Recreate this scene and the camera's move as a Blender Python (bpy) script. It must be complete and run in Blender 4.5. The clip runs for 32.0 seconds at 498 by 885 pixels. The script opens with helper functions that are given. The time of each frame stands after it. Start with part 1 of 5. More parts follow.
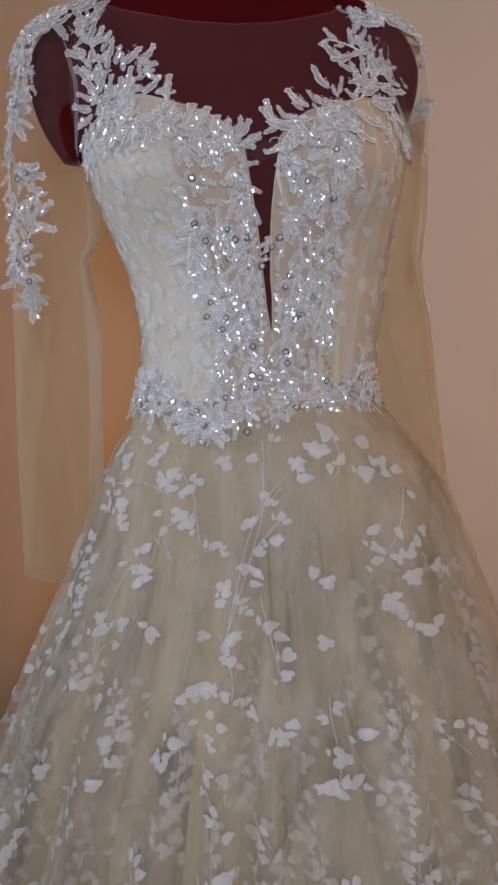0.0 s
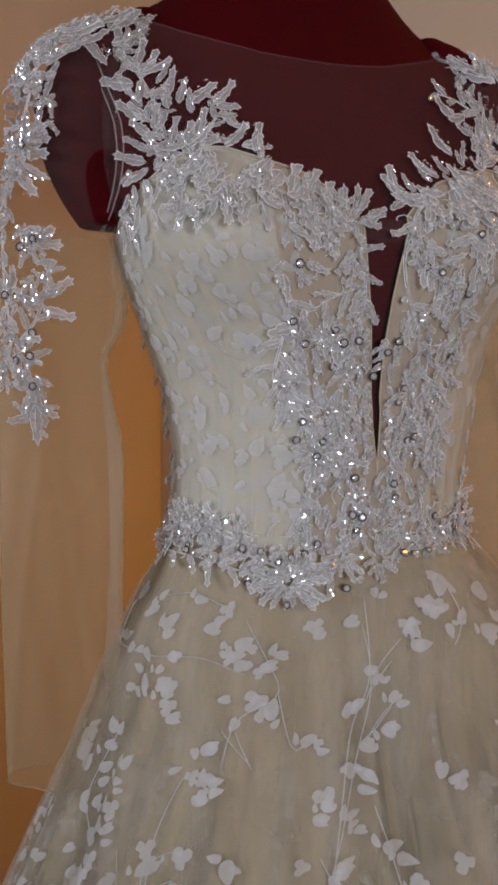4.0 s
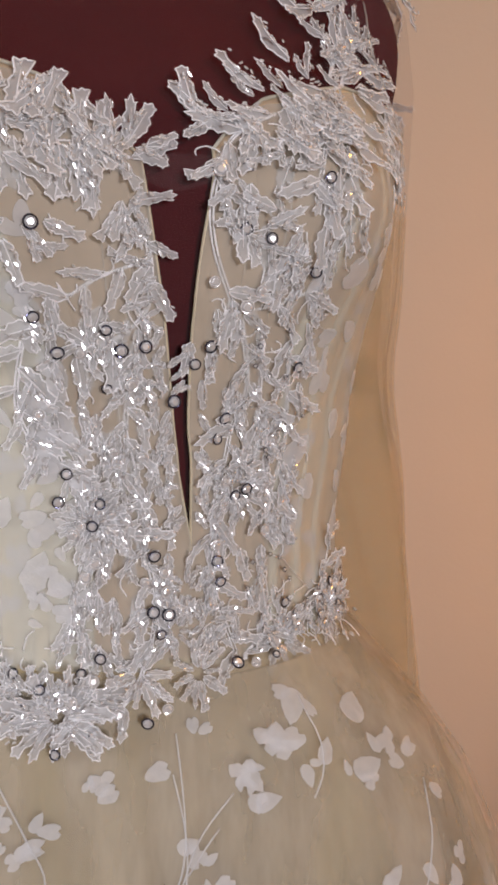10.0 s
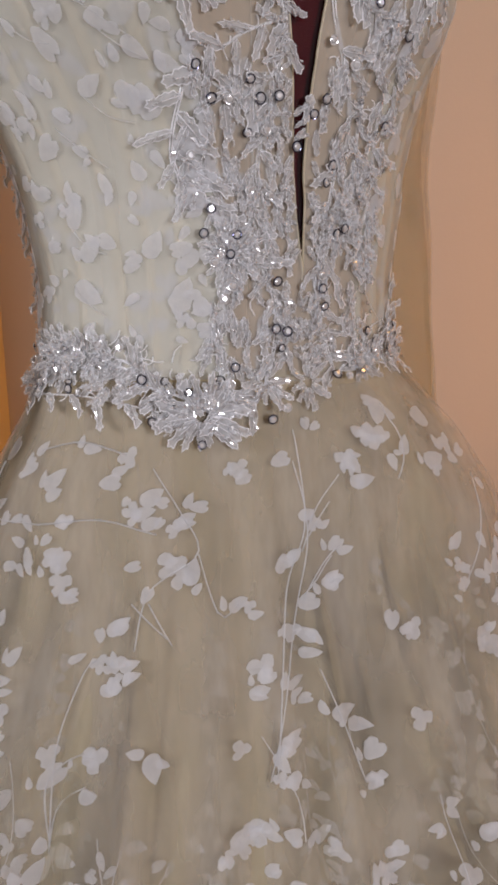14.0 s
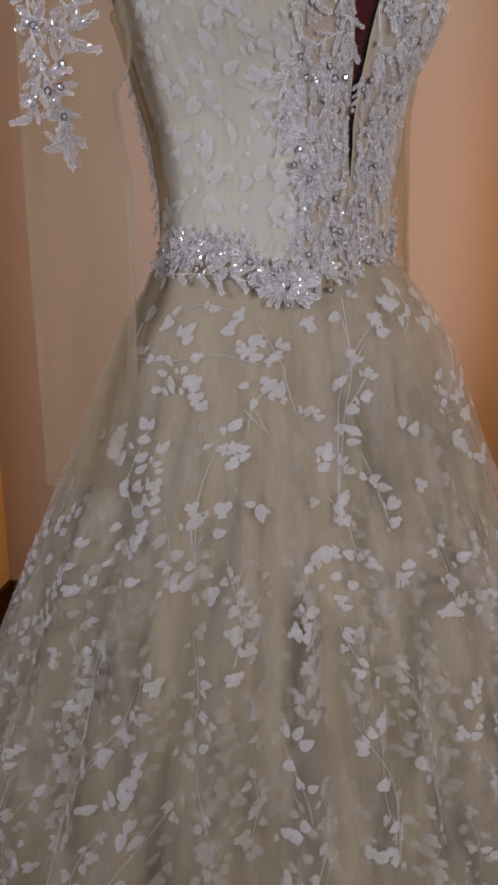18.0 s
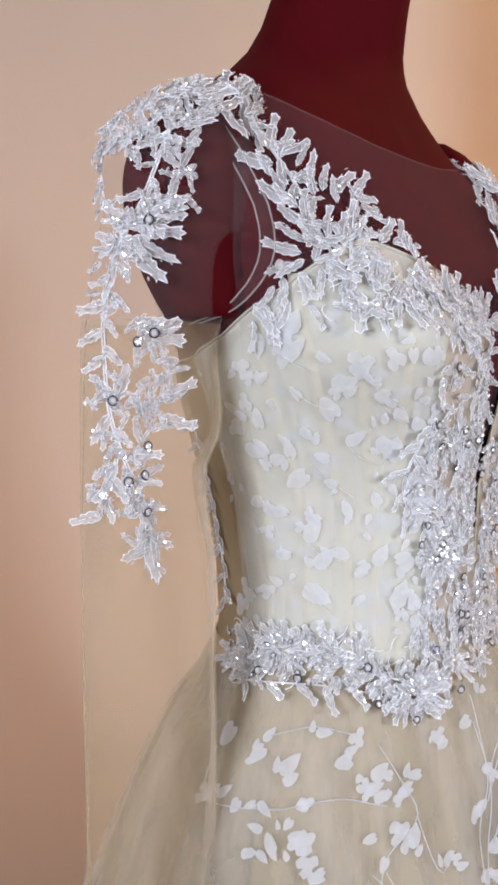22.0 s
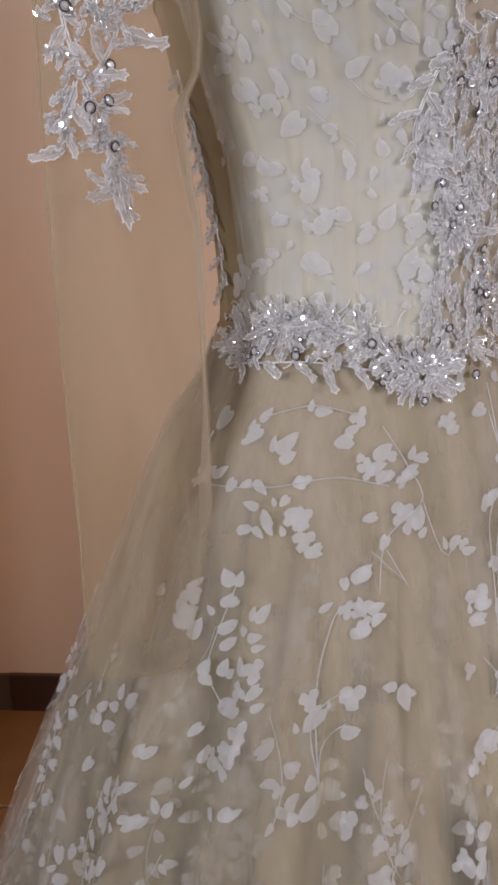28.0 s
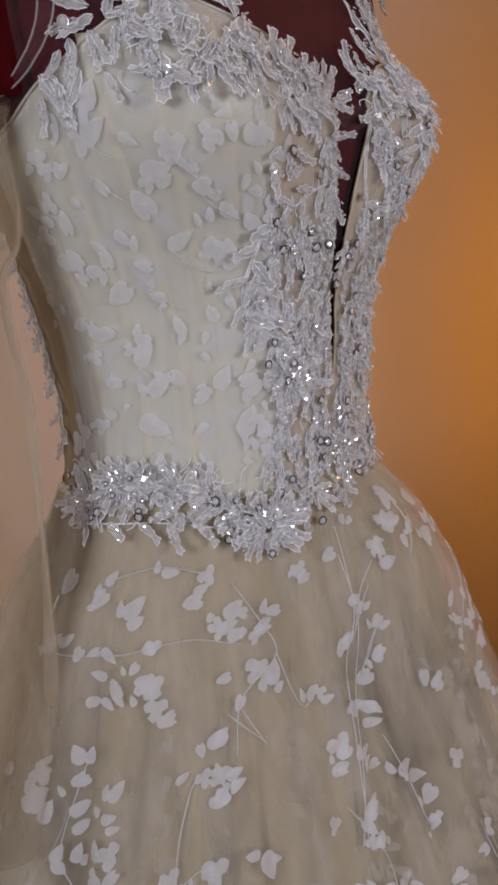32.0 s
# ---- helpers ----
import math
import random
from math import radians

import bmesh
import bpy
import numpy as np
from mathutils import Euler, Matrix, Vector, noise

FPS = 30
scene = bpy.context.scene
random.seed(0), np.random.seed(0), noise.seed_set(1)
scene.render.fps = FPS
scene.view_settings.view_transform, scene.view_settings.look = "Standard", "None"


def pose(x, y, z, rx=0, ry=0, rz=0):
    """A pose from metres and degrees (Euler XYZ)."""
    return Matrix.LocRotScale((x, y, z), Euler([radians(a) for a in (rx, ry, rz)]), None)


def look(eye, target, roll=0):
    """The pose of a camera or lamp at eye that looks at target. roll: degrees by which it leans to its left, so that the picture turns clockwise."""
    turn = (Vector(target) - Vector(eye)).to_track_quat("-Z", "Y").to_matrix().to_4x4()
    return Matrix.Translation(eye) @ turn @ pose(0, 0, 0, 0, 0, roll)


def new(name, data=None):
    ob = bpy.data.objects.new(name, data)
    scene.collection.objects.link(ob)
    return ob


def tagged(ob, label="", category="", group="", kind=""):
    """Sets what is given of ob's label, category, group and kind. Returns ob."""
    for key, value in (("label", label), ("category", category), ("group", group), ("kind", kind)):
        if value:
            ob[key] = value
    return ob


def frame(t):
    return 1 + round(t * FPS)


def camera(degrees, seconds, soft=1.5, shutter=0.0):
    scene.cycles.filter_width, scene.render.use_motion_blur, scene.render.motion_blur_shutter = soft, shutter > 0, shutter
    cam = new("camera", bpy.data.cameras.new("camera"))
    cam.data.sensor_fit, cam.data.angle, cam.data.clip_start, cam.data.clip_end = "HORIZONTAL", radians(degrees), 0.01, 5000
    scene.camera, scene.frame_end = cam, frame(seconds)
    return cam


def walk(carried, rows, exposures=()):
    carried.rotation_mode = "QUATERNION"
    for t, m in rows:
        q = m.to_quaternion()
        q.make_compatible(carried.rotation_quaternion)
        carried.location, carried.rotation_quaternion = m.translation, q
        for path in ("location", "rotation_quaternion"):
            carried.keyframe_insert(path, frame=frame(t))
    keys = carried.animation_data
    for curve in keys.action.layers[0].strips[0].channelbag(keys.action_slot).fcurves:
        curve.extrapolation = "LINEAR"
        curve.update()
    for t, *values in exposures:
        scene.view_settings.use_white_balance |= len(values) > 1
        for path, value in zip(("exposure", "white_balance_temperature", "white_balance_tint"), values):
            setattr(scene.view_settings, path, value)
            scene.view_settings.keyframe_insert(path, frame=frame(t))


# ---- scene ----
cam = camera(33.7, 32.0, 3.2)
METRES, EYE, TILT, LEAN, TURN = 2.1, 1.20, -10.0, 0.0, 0.0
ROWS = [
    (0.0, 0.0, 0.0, 0.0, 0.0, 0.0, -0.0),
    (0.5, -0.0305, 0.0285, 0.018, -1.91, 0.37, 0.33),
    (1.0, -0.0492, 0.0478, 0.0239, -3.09, 0.8, 0.8),
    (1.5, -0.0598, 0.06, 0.0308, -6.03, 1.15, 1.33),
    (2.0, -0.0735, 0.0734, 0.0348, -8.16, 1.09, 2.07),
    (2.5, -0.0892, 0.0843, 0.0403, -10.46, 1.16, 2.45),
    (3.0, -0.0991, 0.0969, 0.0446, -12.25, 1.34, 2.33),
    (3.5, -0.105, 0.107, 0.0496, -13.07, 1.52, 1.91),
    (4.0, -0.1131, 0.1137, 0.0528, -13.63, 1.86, 1.4),
    (4.5, -0.1232, 0.1221, 0.0538, -13.89, 2.04, 0.93),
    (6.5, -0.1074, 0.1814, 0.0857, -14.21, 3.01, -0.37),
    (7.0, -0.0904, 0.1908, 0.0877, -14.34, 3.02, -0.28),
    (7.5, -0.068, 0.1979, 0.0874, -14.6, 2.9, 0.08),
    (8.0, -0.047, 0.2054, 0.0815, -14.8, 2.81, 0.42),
    (8.5, -0.0383, 0.206, 0.0763, -15.42, 2.42, 1.39),
    (9.0, -0.038, 0.2043, 0.0727, -16.67, 2.14, 2.69),
    (9.5, -0.0405, 0.2059, 0.0701, -17.64, 1.8, 2.92),
    (10.0, -0.0392, 0.2081, 0.0705, -18.13, 1.52, 2.85),
    (10.5, -0.0386, 0.2078, 0.0699, -18.73, 1.46, 3.1),
    (11.0, -0.0428, 0.2039, 0.0664, -19.8, 1.32, 3.43),
    (11.5, -0.0467, 0.2042, 0.0582, -20.73, 0.84, 3.59),
    (12.0, -0.0542, 0.2059, 0.0516, -21.35, -0.26, 3.55),
    (12.5, -0.0654, 0.2019, 0.0451, -21.95, -1.27, 3.63),
    (13.0, -0.0834, 0.1955, 0.0402, -22.68, -2.47, 3.93),
    (13.5, -0.099, 0.1883, 0.0342, -23.71, -3.76, 4.37),
    (14.0, -0.1164, 0.1826, 0.0228, -24.64, -5.28, 4.71),
    (14.5, -0.1257, 0.1744, 0.0194, -25.32, -6.67, 4.81),
    (16.5, -0.1765, 0.1085, -0.0061, -25.53, -9.46, 4.19),
    (17.0, -0.2137, 0.1039, -0.0026, -29.34, -9.48, 4.19),
    (17.5, -0.2382, 0.0961, -0.0048, -31.12, -9.09, 4.49),
    (18.0, -0.2581, 0.0932, -0.0032, -32.55, -8.87, 4.81),
    (18.5, -0.2787, 0.0929, 0.0133, -34.45, -5.46, 4.78),
    (19.0, -0.2719, 0.1116, 0.0264, -35.69, -4.13, 4.99),
    (19.5, -0.2413, 0.1473, 0.0466, -36.35, -2.85, 5.35),
    (20.0, -0.2151, 0.1784, 0.0578, -36.31, -1.24, 5.46),
    (20.5, -0.221, 0.2009, 0.0703, -36.4, 0.65, 5.77),
    (21.0, -0.2469, 0.2188, 0.0841, -40.16, 1.95, 6.26),
    (21.5, -0.2653, 0.2295, 0.0913, -42.2, 2.42, 6.51),
    (22.0, -0.2697, 0.2306, 0.0921, -42.2, 3.0, 6.37),
    (22.5, -0.2742, 0.2302, 0.0919, -41.63, 3.48, 6.13),
    (23.0, -0.2766, 0.2356, 0.0875, -40.02, 3.69, 5.73),
    (23.5, -0.2739, 0.2412, 0.077, -39.04, 2.79, 5.5),
    (24.0, -0.2701, 0.2417, 0.0685, -38.6, 1.31, 5.47),
    (24.5, -0.2676, 0.2419, 0.061, -38.36, -0.27, 5.69),
    (25.0, -0.2667, 0.2419, 0.055, -37.91, -1.81, 5.93),
    (25.5, -0.2644, 0.2436, 0.0497, -37.33, -3.19, 6.13),
    (27.5, -0.2491, 0.2403, 0.0349, -37.25, -7.93, 6.94),
    (28.0, -0.2428, 0.2366, 0.0358, -38.09, -8.75, 7.25),
    (28.5, -0.2442, 0.2303, 0.038, -39.96, -8.92, 7.38),
    (29.0, -0.2449, 0.2245, 0.0395, -41.21, -8.49, 7.66),
    (29.5, -0.2468, 0.2185, 0.0394, -41.87, -8.02, 8.07),
    (30.0, -0.2414, 0.2226, 0.0401, -42.57, -8.04, 8.37),
    (30.5, -0.234, 0.2247, 0.0438, -43.24, -7.98, 8.65),
    (31.0, -0.226, 0.2269, 0.0502, -44.0, -7.57, 8.93),
    (31.5, -0.2194, 0.229, 0.0593, -44.93, -6.58, 9.05),
    (32.0, -0.2209, 0.2291, 0.0649, -45.79, -5.5, 9.26),
]
walk(cam, [(t, pose(0, 0, EYE, TILT, LEAN, TURN) @ pose(METRES * x, METRES * y, METRES * z, 90 + pitch, roll, yaw)) for t, x, y, z, yaw, pitch, roll in ROWS],
     [(0.0, 0.22, 6100, 10), (2.0, 0.24, 6250, 9), (4.0, 0.0, 6500, 11), (6.5, -0.06, 6700, 12), (9.0, 0.58, 6850, 13), (11.0, 0.42, 6850, 13), (13.0, 0.36, 6700, 13),
      (18.0, 0.08, 6450, 15), (20.0, 0.0, 6200, 11), (21.0, 0.33, 6200, 10), (22.0, 1.08, 6050, 9), (23.0, 0.82, 6150, 10), (24.0, 0.44, 6200, 9), (25.5, 0.34, 6350, 10),
      (28.0, 0.40, 6550, 13), (29.0, 0.08, 6750, 16), (30.0, -0.04, 6950, 18), (32.0, 0.14, 6400, 14)])

# ---- world and lights ----
world = bpy.data.worlds.new("world")
world.use_nodes = True
world.node_tree.nodes["Background"].inputs[0].default_value = (0.9, 0.8, 0.7, 1)
world.node_tree.nodes["Background"].inputs[1].default_value = 0.02
scene.world = world


def area_lamp(name, eye, target, size, watts, colour, spread=180):
    d = bpy.data.lights.new(name, "AREA")
    d.energy, d.color, d.size = watts, colour, size
    d.spread = math.radians(spread)
    ob = new(name, d)
    ob.matrix_world = look(eye, target)
    return ob


# cool light through the doorway in the west wall, a warm bulb overhead, two unseen fill lamps
area_lamp("door_light", (-1.63, 0.64, 1.46), (0.15, 1.35, 1.10), 0.42, 9.8, (0.89, 0.91, 1.0))
# unseen lamp behind the walker, added to brighten the front of the dress
area_lamp("front_fill", (0.14, -1.02, 1.36), (-0.05, 1.0, 1.2), 0.26, 14.0, (0.89, 0.91, 1.0))
area_lamp("ceiling_lamp", (0.98, 0.84, 2.52), (0.90, 0.86, 0), 0.30, 3.0, (1.0, 0.48, 0.10))
# unseen orange fill, added to warm the right end of the far wall
area_lamp("orange_wall_fill", (1.66, 0.36, 1.34), (1.28, 1.10, 1.12), 0.36, 3.6, (1.0, 0.42, 0.03), 84)


# ---- materials ----
def material(name, colour, rough=0.6, metal=0.0, vary=0.12, scale=40.0, bump=0.0, fine=400.0, sheen=0.0, coat=0.0, alpha=1.0, through_light=0.0, shine=0.5, streak=0.0, gather=0.0):
    m = bpy.data.materials.new(name)
    m.use_nodes = True
    n, k = m.node_tree.nodes, m.node_tree.links
    b = n["Principled BSDF"]
    b.inputs["Roughness"].default_value, b.inputs["Metallic"].default_value = rough, metal
    b.inputs["Sheen Weight"].default_value, b.inputs["Coat Weight"].default_value = sheen, coat
    b.inputs["Specular IOR Level"].default_value = shine
    co = n.new("ShaderNodeTexCoord")
    nz = n.new("ShaderNodeTexNoise")
    nz.inputs["Scale"].default_value, nz.inputs["Detail"].default_value = scale, 4
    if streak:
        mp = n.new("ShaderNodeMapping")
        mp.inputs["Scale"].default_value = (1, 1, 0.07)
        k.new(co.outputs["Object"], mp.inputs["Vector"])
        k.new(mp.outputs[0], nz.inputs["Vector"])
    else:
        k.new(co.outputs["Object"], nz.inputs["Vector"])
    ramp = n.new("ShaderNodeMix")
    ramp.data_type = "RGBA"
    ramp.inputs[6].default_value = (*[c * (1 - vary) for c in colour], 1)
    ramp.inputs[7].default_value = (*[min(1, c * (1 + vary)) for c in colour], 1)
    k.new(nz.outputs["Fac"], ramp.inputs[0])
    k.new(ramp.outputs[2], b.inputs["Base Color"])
    if bump:
        fz = n.new("ShaderNodeTexNoise")
        fz.inputs["Scale"].default_value, fz.inputs["Detail"].default_value = fine, 3
        k.new(co.outputs["Object"], fz.inputs["Vector"])
        bp = n.new("ShaderNodeBump")
        bp.inputs["Strength"].default_value, bp.inputs["Distance"].default_value = bump, 0.002
        k.new(fz.outputs["Fac"], bp.inputs["Height"])
        k.new(bp.outputs["Normal"], b.inputs["Normal"])
    out = n["Material Output"]
    shader = b.outputs[0]
    if through_light:
        tl = n.new("ShaderNodeBsdfTranslucent")
        k.new(ramp.outputs[2], tl.inputs["Color"])
        mx = n.new("ShaderNodeMixShader")
        mx.inputs[0].default_value = through_light
        k.new(shader, mx.inputs[1])
        k.new(tl.outputs[0], mx.inputs[2])
        shader = mx.outputs[0]
    if alpha < 1:
        tr = n.new("ShaderNodeBsdfTransparent")
        mx = n.new("ShaderNodeMixShader")
        mx.inputs[0].default_value = alpha
        if streak:
            dense = n.new("ShaderNodeMapRange")
            dense.inputs["From Min"].default_value, dense.inputs["From Max"].default_value = 0.32, 0.68
            dense.inputs["To Min"].default_value, dense.inputs["To Max"].default_value = alpha * (1 - streak), alpha * (1 + streak)
            k.new(nz.outputs["Fac"], dense.inputs["Value"])
            share = dense.outputs[0]
            if gather:   # the same cloth is drawn together towards the waist
                xyz = n.new("ShaderNodeSeparateXYZ")
                k.new(co.outputs["Object"], xyz.inputs[0])
                draw = n.new("ShaderNodeMapRange")
                draw.inputs["From Min"].default_value, draw.inputs["From Max"].default_value = 0.72, 1.06
                draw.inputs["To Min"].default_value, draw.inputs["To Max"].default_value = 1.0, 1.0 + gather
                k.new(xyz.outputs["Z"], draw.inputs["Value"])
                times = n.new("ShaderNodeMath")
                times.operation = "MULTIPLY"
                k.new(share, times.inputs[0])
                k.new(draw.outputs[0], times.inputs[1])
                share = times.outputs[0]
            k.new(share, mx.inputs[0])
        k.new(tr.outputs[0], mx.inputs[1])
        k.new(shader, mx.inputs[2])
        shader = mx.outputs[0]
    k.new(shader, out.inputs["Surface"])
    return m


PLASTER = material("wall_paint", (0.64, 0.53, 0.425), 0.8, vary=0.04, scale=3, bump=0.15, fine=120)
CEIL = material("ceiling_paint", (0.75, 0.68, 0.6), 0.85, vary=0.03, scale=3)
SKIRTING = material("skirting_tile", (0.045, 0.017, 0.009), 0.5, vary=0.25, scale=12)
TILE = material("floor_tile", (0.20, 0.12, 0.055), 0.35, vary=0.35, scale=9)
GROUT = material("grout", (0.09, 0.06, 0.04), 0.9)
VELVET = material("maroon_velvet", (0.066, 0.002, 0.004), 0.8, vary=0.2, scale=25, bump=0.2, fine=900, shine=0.06)
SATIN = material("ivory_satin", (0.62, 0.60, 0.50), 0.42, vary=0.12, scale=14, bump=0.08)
NUDE = material("nude_bodice", (0.52, 0.40, 0.27), 0.6, vary=0.08, scale=30, bump=0.15, shine=0.2)
# right side panel: satin with the warm light's gold put into its colour
SATIN_WARM = material("warm_lit_satin", (0.62, 0.50, 0.33), 0.55, vary=0.08, scale=30, bump=0.15, shine=0.3)
# random vertical streaks put the light and dark of folds into the champagne
LINING = material("fold_shaded_lining", (0.47, 0.385, 0.225), 0.5, vary=0.42, scale=24, bump=0.08, streak=1.0)
TULLE = material("ivory_tulle", (0.82, 0.755, 0.68), 0.85, vary=0.10, scale=34, alpha=0.22, through_light=0.4, shine=0.1, streak=0.55, gather=0.35)
OVERLAY = material("bodice_tulle", (0.82, 0.82, 0.78), 0.85, vary=0.12, scale=40, alpha=0.32, through_light=0.3, shine=0.1)
SLEEVE_TULLE = material("sleeve_tulle", (0.84, 0.72, 0.50), 0.85, vary=0.08, scale=60, alpha=0.28, through_light=0.6, shine=0.1)
UNDER_TULLE = material("champagne_tulle", (0.77, 0.70, 0.53), 0.85, vary=0.10, scale=26, alpha=0.25, through_light=0.4, shine=0.1, streak=0.65, gather=0.4)
CAP_MESH = material("cap_tulle", (0.50, 0.42, 0.42), 0.8, shine=0.1, vary=0.06, alpha=0.08, through_light=0.2)
MESH = material("skin_mesh", (0.42, 0.32, 0.33), 0.8, shine=0.1, vary=0.06, alpha=0.072, through_light=0.2)
BACK_MESH = material("nude_back_mesh", (0.58, 0.46, 0.28), 0.8, shine=0.1, vary=0.15, alpha=0.75, through_light=0.2)
CORD = material("lace_cord", (0.93, 0.93, 0.95), 0.3, vary=0.05, scale=200, bump=0.2, fine=900, sheen=0.2)
BLADE = material("lace_fill", (0.86, 0.87, 0.90), 0.25, vary=0.2, scale=260, bump=0.35, fine=500, alpha=0.62, through_light=0.2)
EMBROIDERY = material("white_embroidery", (0.90, 0.91, 0.94), 0.65, vary=0.14, scale=180, bump=0.3, fine=700, alpha=0.66, through_light=0.3)
BEAD = material("crystal_bead", (0.95, 0.95, 0.96), 0.2, metal=0.55, vary=0.05)
CLEAR = material("clear_sequin", (0.80, 0.81, 0.85), 0.12, vary=0.1, coat=1.0, alpha=0.55)
RIM = material("sequin_rim", (0.05, 0.05, 0.09), 0.12, metal=0.8, vary=0.5, scale=30)
CHANNEL = material("cream_channel", (0.65, 0.61, 0.48), 0.45, vary=0.06, scale=14, bump=0.08)
PIPING = material("ivory_piping", (0.66, 0.58, 0.42), 0.5, vary=0.06)


# ---- room ----
def finish(name, bm, mat, parent=None, label="", smooth=True):
    me = bpy.data.meshes.new(name)
    bm.to_mesh(me)
    bm.free()
    me.materials.append(mat)
    if smooth:
        me.shade_smooth()
    ob = new(name, me)
    ob.parent = parent
    if label:
        ob["label"] = label
    return ob


def part(name, bm, mat, parent, label="", smooth=True):
    return finish(name, bm, mat, parent, label, smooth)


def box(bm, x0, x1, y0, y1, z0, z1, m=None):
    vs = [bm.verts.new((x, y, z)) for z in (z0, z1) for x, y in ((x0, y0), (x1, y0), (x1, y1), (x0, y1))]
    if m:
        bmesh.ops.transform(bm, matrix=m, verts=vs)
    for f in ((3, 2, 1, 0), (4, 5, 6, 7), (0, 1, 5, 4), (1, 2, 6, 5), (2, 3, 7, 6), (3, 0, 4, 7)):
        bm.faces.new([vs[i] for i in f])
    return vs


ROOM = pose(0.05, 2.283, 0, 0, 0, -42.4)   # x along the papered wall, y into it
RX0, RX1, RY0, H = -0.02, 3.2, -4.0, 2.6


def slab(name, label, mat, *b):
    bm = bmesh.new()
    box(bm, *b, m=ROOM)
    return tagged(finish(name, bm, mat, smooth=False), label, name.split("_")[0], kind="structure")


slab("wall_north", "pale peach painted plaster wall", PLASTER, RX0 - 0.15, RX1 + 0.15, 0, 0.15, 0, H)
slab("wall_south", "pale peach painted plaster wall", PLASTER, RX0 - 0.15, RX1 + 0.15, RY0 - 0.15, RY0, 0, H)
bm = bmesh.new()
for y0, y1, z0, z1 in ((-0.88, 0, 0, H), (RY0, -3.4, 0, H), (-3.4, -0.88, 2.1, H)):   # doorway between
    box(bm, RX0 - 0.15, RX0, y0, y1, z0, z1, m=ROOM)
tagged(finish("wall_west", bm, PLASTER, smooth=False), "pale peach painted plaster wall with a doorway", "wall", kind="structure")
slab("wall_hall", "pale peach painted plaster wall", PLASTER, RX0 - 1.6, RX0 - 1.45, RY0, 0, 0, H)
slab("wall_hall_end", "pale peach painted plaster wall", PLASTER, RX0 - 1.6, RX0 - 0.15, 0, 0.15, 0, H)
slab("wall_hall_far", "pale peach painted plaster wall", PLASTER, RX0 - 1.6, RX0 - 0.15, RY0 - 0.15, RY0, 0, H)
slab("wall_east", "pale peach painted plaster wall", PLASTER, RX1, RX1 + 0.15, RY0, 0, 0, H)
# unseen slab, added to keep the front lamp's light off the left wall
bm = bmesh.new()
box(bm, -1.1, -0.04, -0.37, -0.25, 0, H)
tagged(finish("light_block_pier", bm, PLASTER, smooth=False), "pale peach painted plaster wall", "wall", kind="structure")
# unseen panel, added to shade the far wall's right end from the front lamp
bm = bmesh.new()
box(bm, 0.0, 1.6, -0.1, 0.0, 0, 1.9, pose(0.70, 0.735, 0, 0, 0, -35))
tagged(finish("light_block_partition", bm, PLASTER, smooth=False), "unseen plaster panel added to shade the far wall", "wall", kind="structure")
slab("ceiling", "plain pale ceiling", CEIL, RX0 - 1.6, RX1 + 0.15, RY0 - 0.15, 0.15, H, H + 0.15)
floor = slab("floor", "brown glazed ceramic tile floor", GROUT, RX0 - 1.6, RX1 + 0.15, RY0 - 0.15, 0.15, -0.1, 0)
baseboards = [slab("baseboard", "dark brown ceramic skirting", GROUT, RX0 + 0.012, RX1, -0.008, 0, 0, 0.103),
              slab("baseboard_west", "dark brown ceramic skirting", GROUT, RX0, RX0 + 0.008, -0.88, 0, 0, 0.103)]


def tile_mesh(name, w, d, h, mat):
    bm = bmesh.new()
    e = 0.0025
    lo = [bm.verts.new((x, y, 0)) for x, y in ((0, 0), (w, 0), (w, d), (0, d))]
    mi = [bm.verts.new((x, y, h - e)) for x, y in ((0, 0), (w, 0), (w, d), (0, d))]
    hi = [bm.verts.new((x, y, h)) for x, y in ((e, e), (w - e, e), (w - e, d - e), (e, d - e))]
    bm.faces.new(hi)
    for i in range(4):
        j = (i + 1) % 4
        bm.faces.new((lo[i], lo[j], mi[j], mi[i]))
        bm.faces.new((mi[i], mi[j], hi[j], hi[i]))
    me = bpy.data.meshes.new(name)
    bm.to_mesh(me)
    bm.free()
    me.materials.append(mat)
    return me


one = tile_mesh("floor_tile", 0.326, 0.326, 0.006, TILE)
for i in range(10):
    for j in range(12):
        ob = new("floor_tile", one)
        ob.parent = floor
        ob.matrix_local = ROOM @ pose(RX0 + 0.002 + i * 0.33, -0.332 - j * 0.33, 0)
one = tile_mesh("skirting_tile", 0.297, 0.105, 0.010, SKIRTING)
for i in range(10):
    ob = new("skirting_tile", one)
    ob.parent = baseboards[0]
    ob.matrix_local = ROOM @ pose(RX0 + 0.10 + i * 0.30, -0.0, 0.0, 90)
for i in range(3):
    ob = new("skirting_tile", one)
    ob.parent = baseboards[1]
    ob.matrix_local = ROOM @ pose(RX0, -0.3 - i * 0.30, 0, 90, 0, 90)

# ---- body shape ----
CX, CY = 0.012, 0.990


def table(rows):
    rows = sorted(rows)
    z = np.array([r[0] for r in rows])
    return lambda v: [float(np.interp(v, z, [r[i] for r in rows])) for i in range(1, len(rows[0]))]


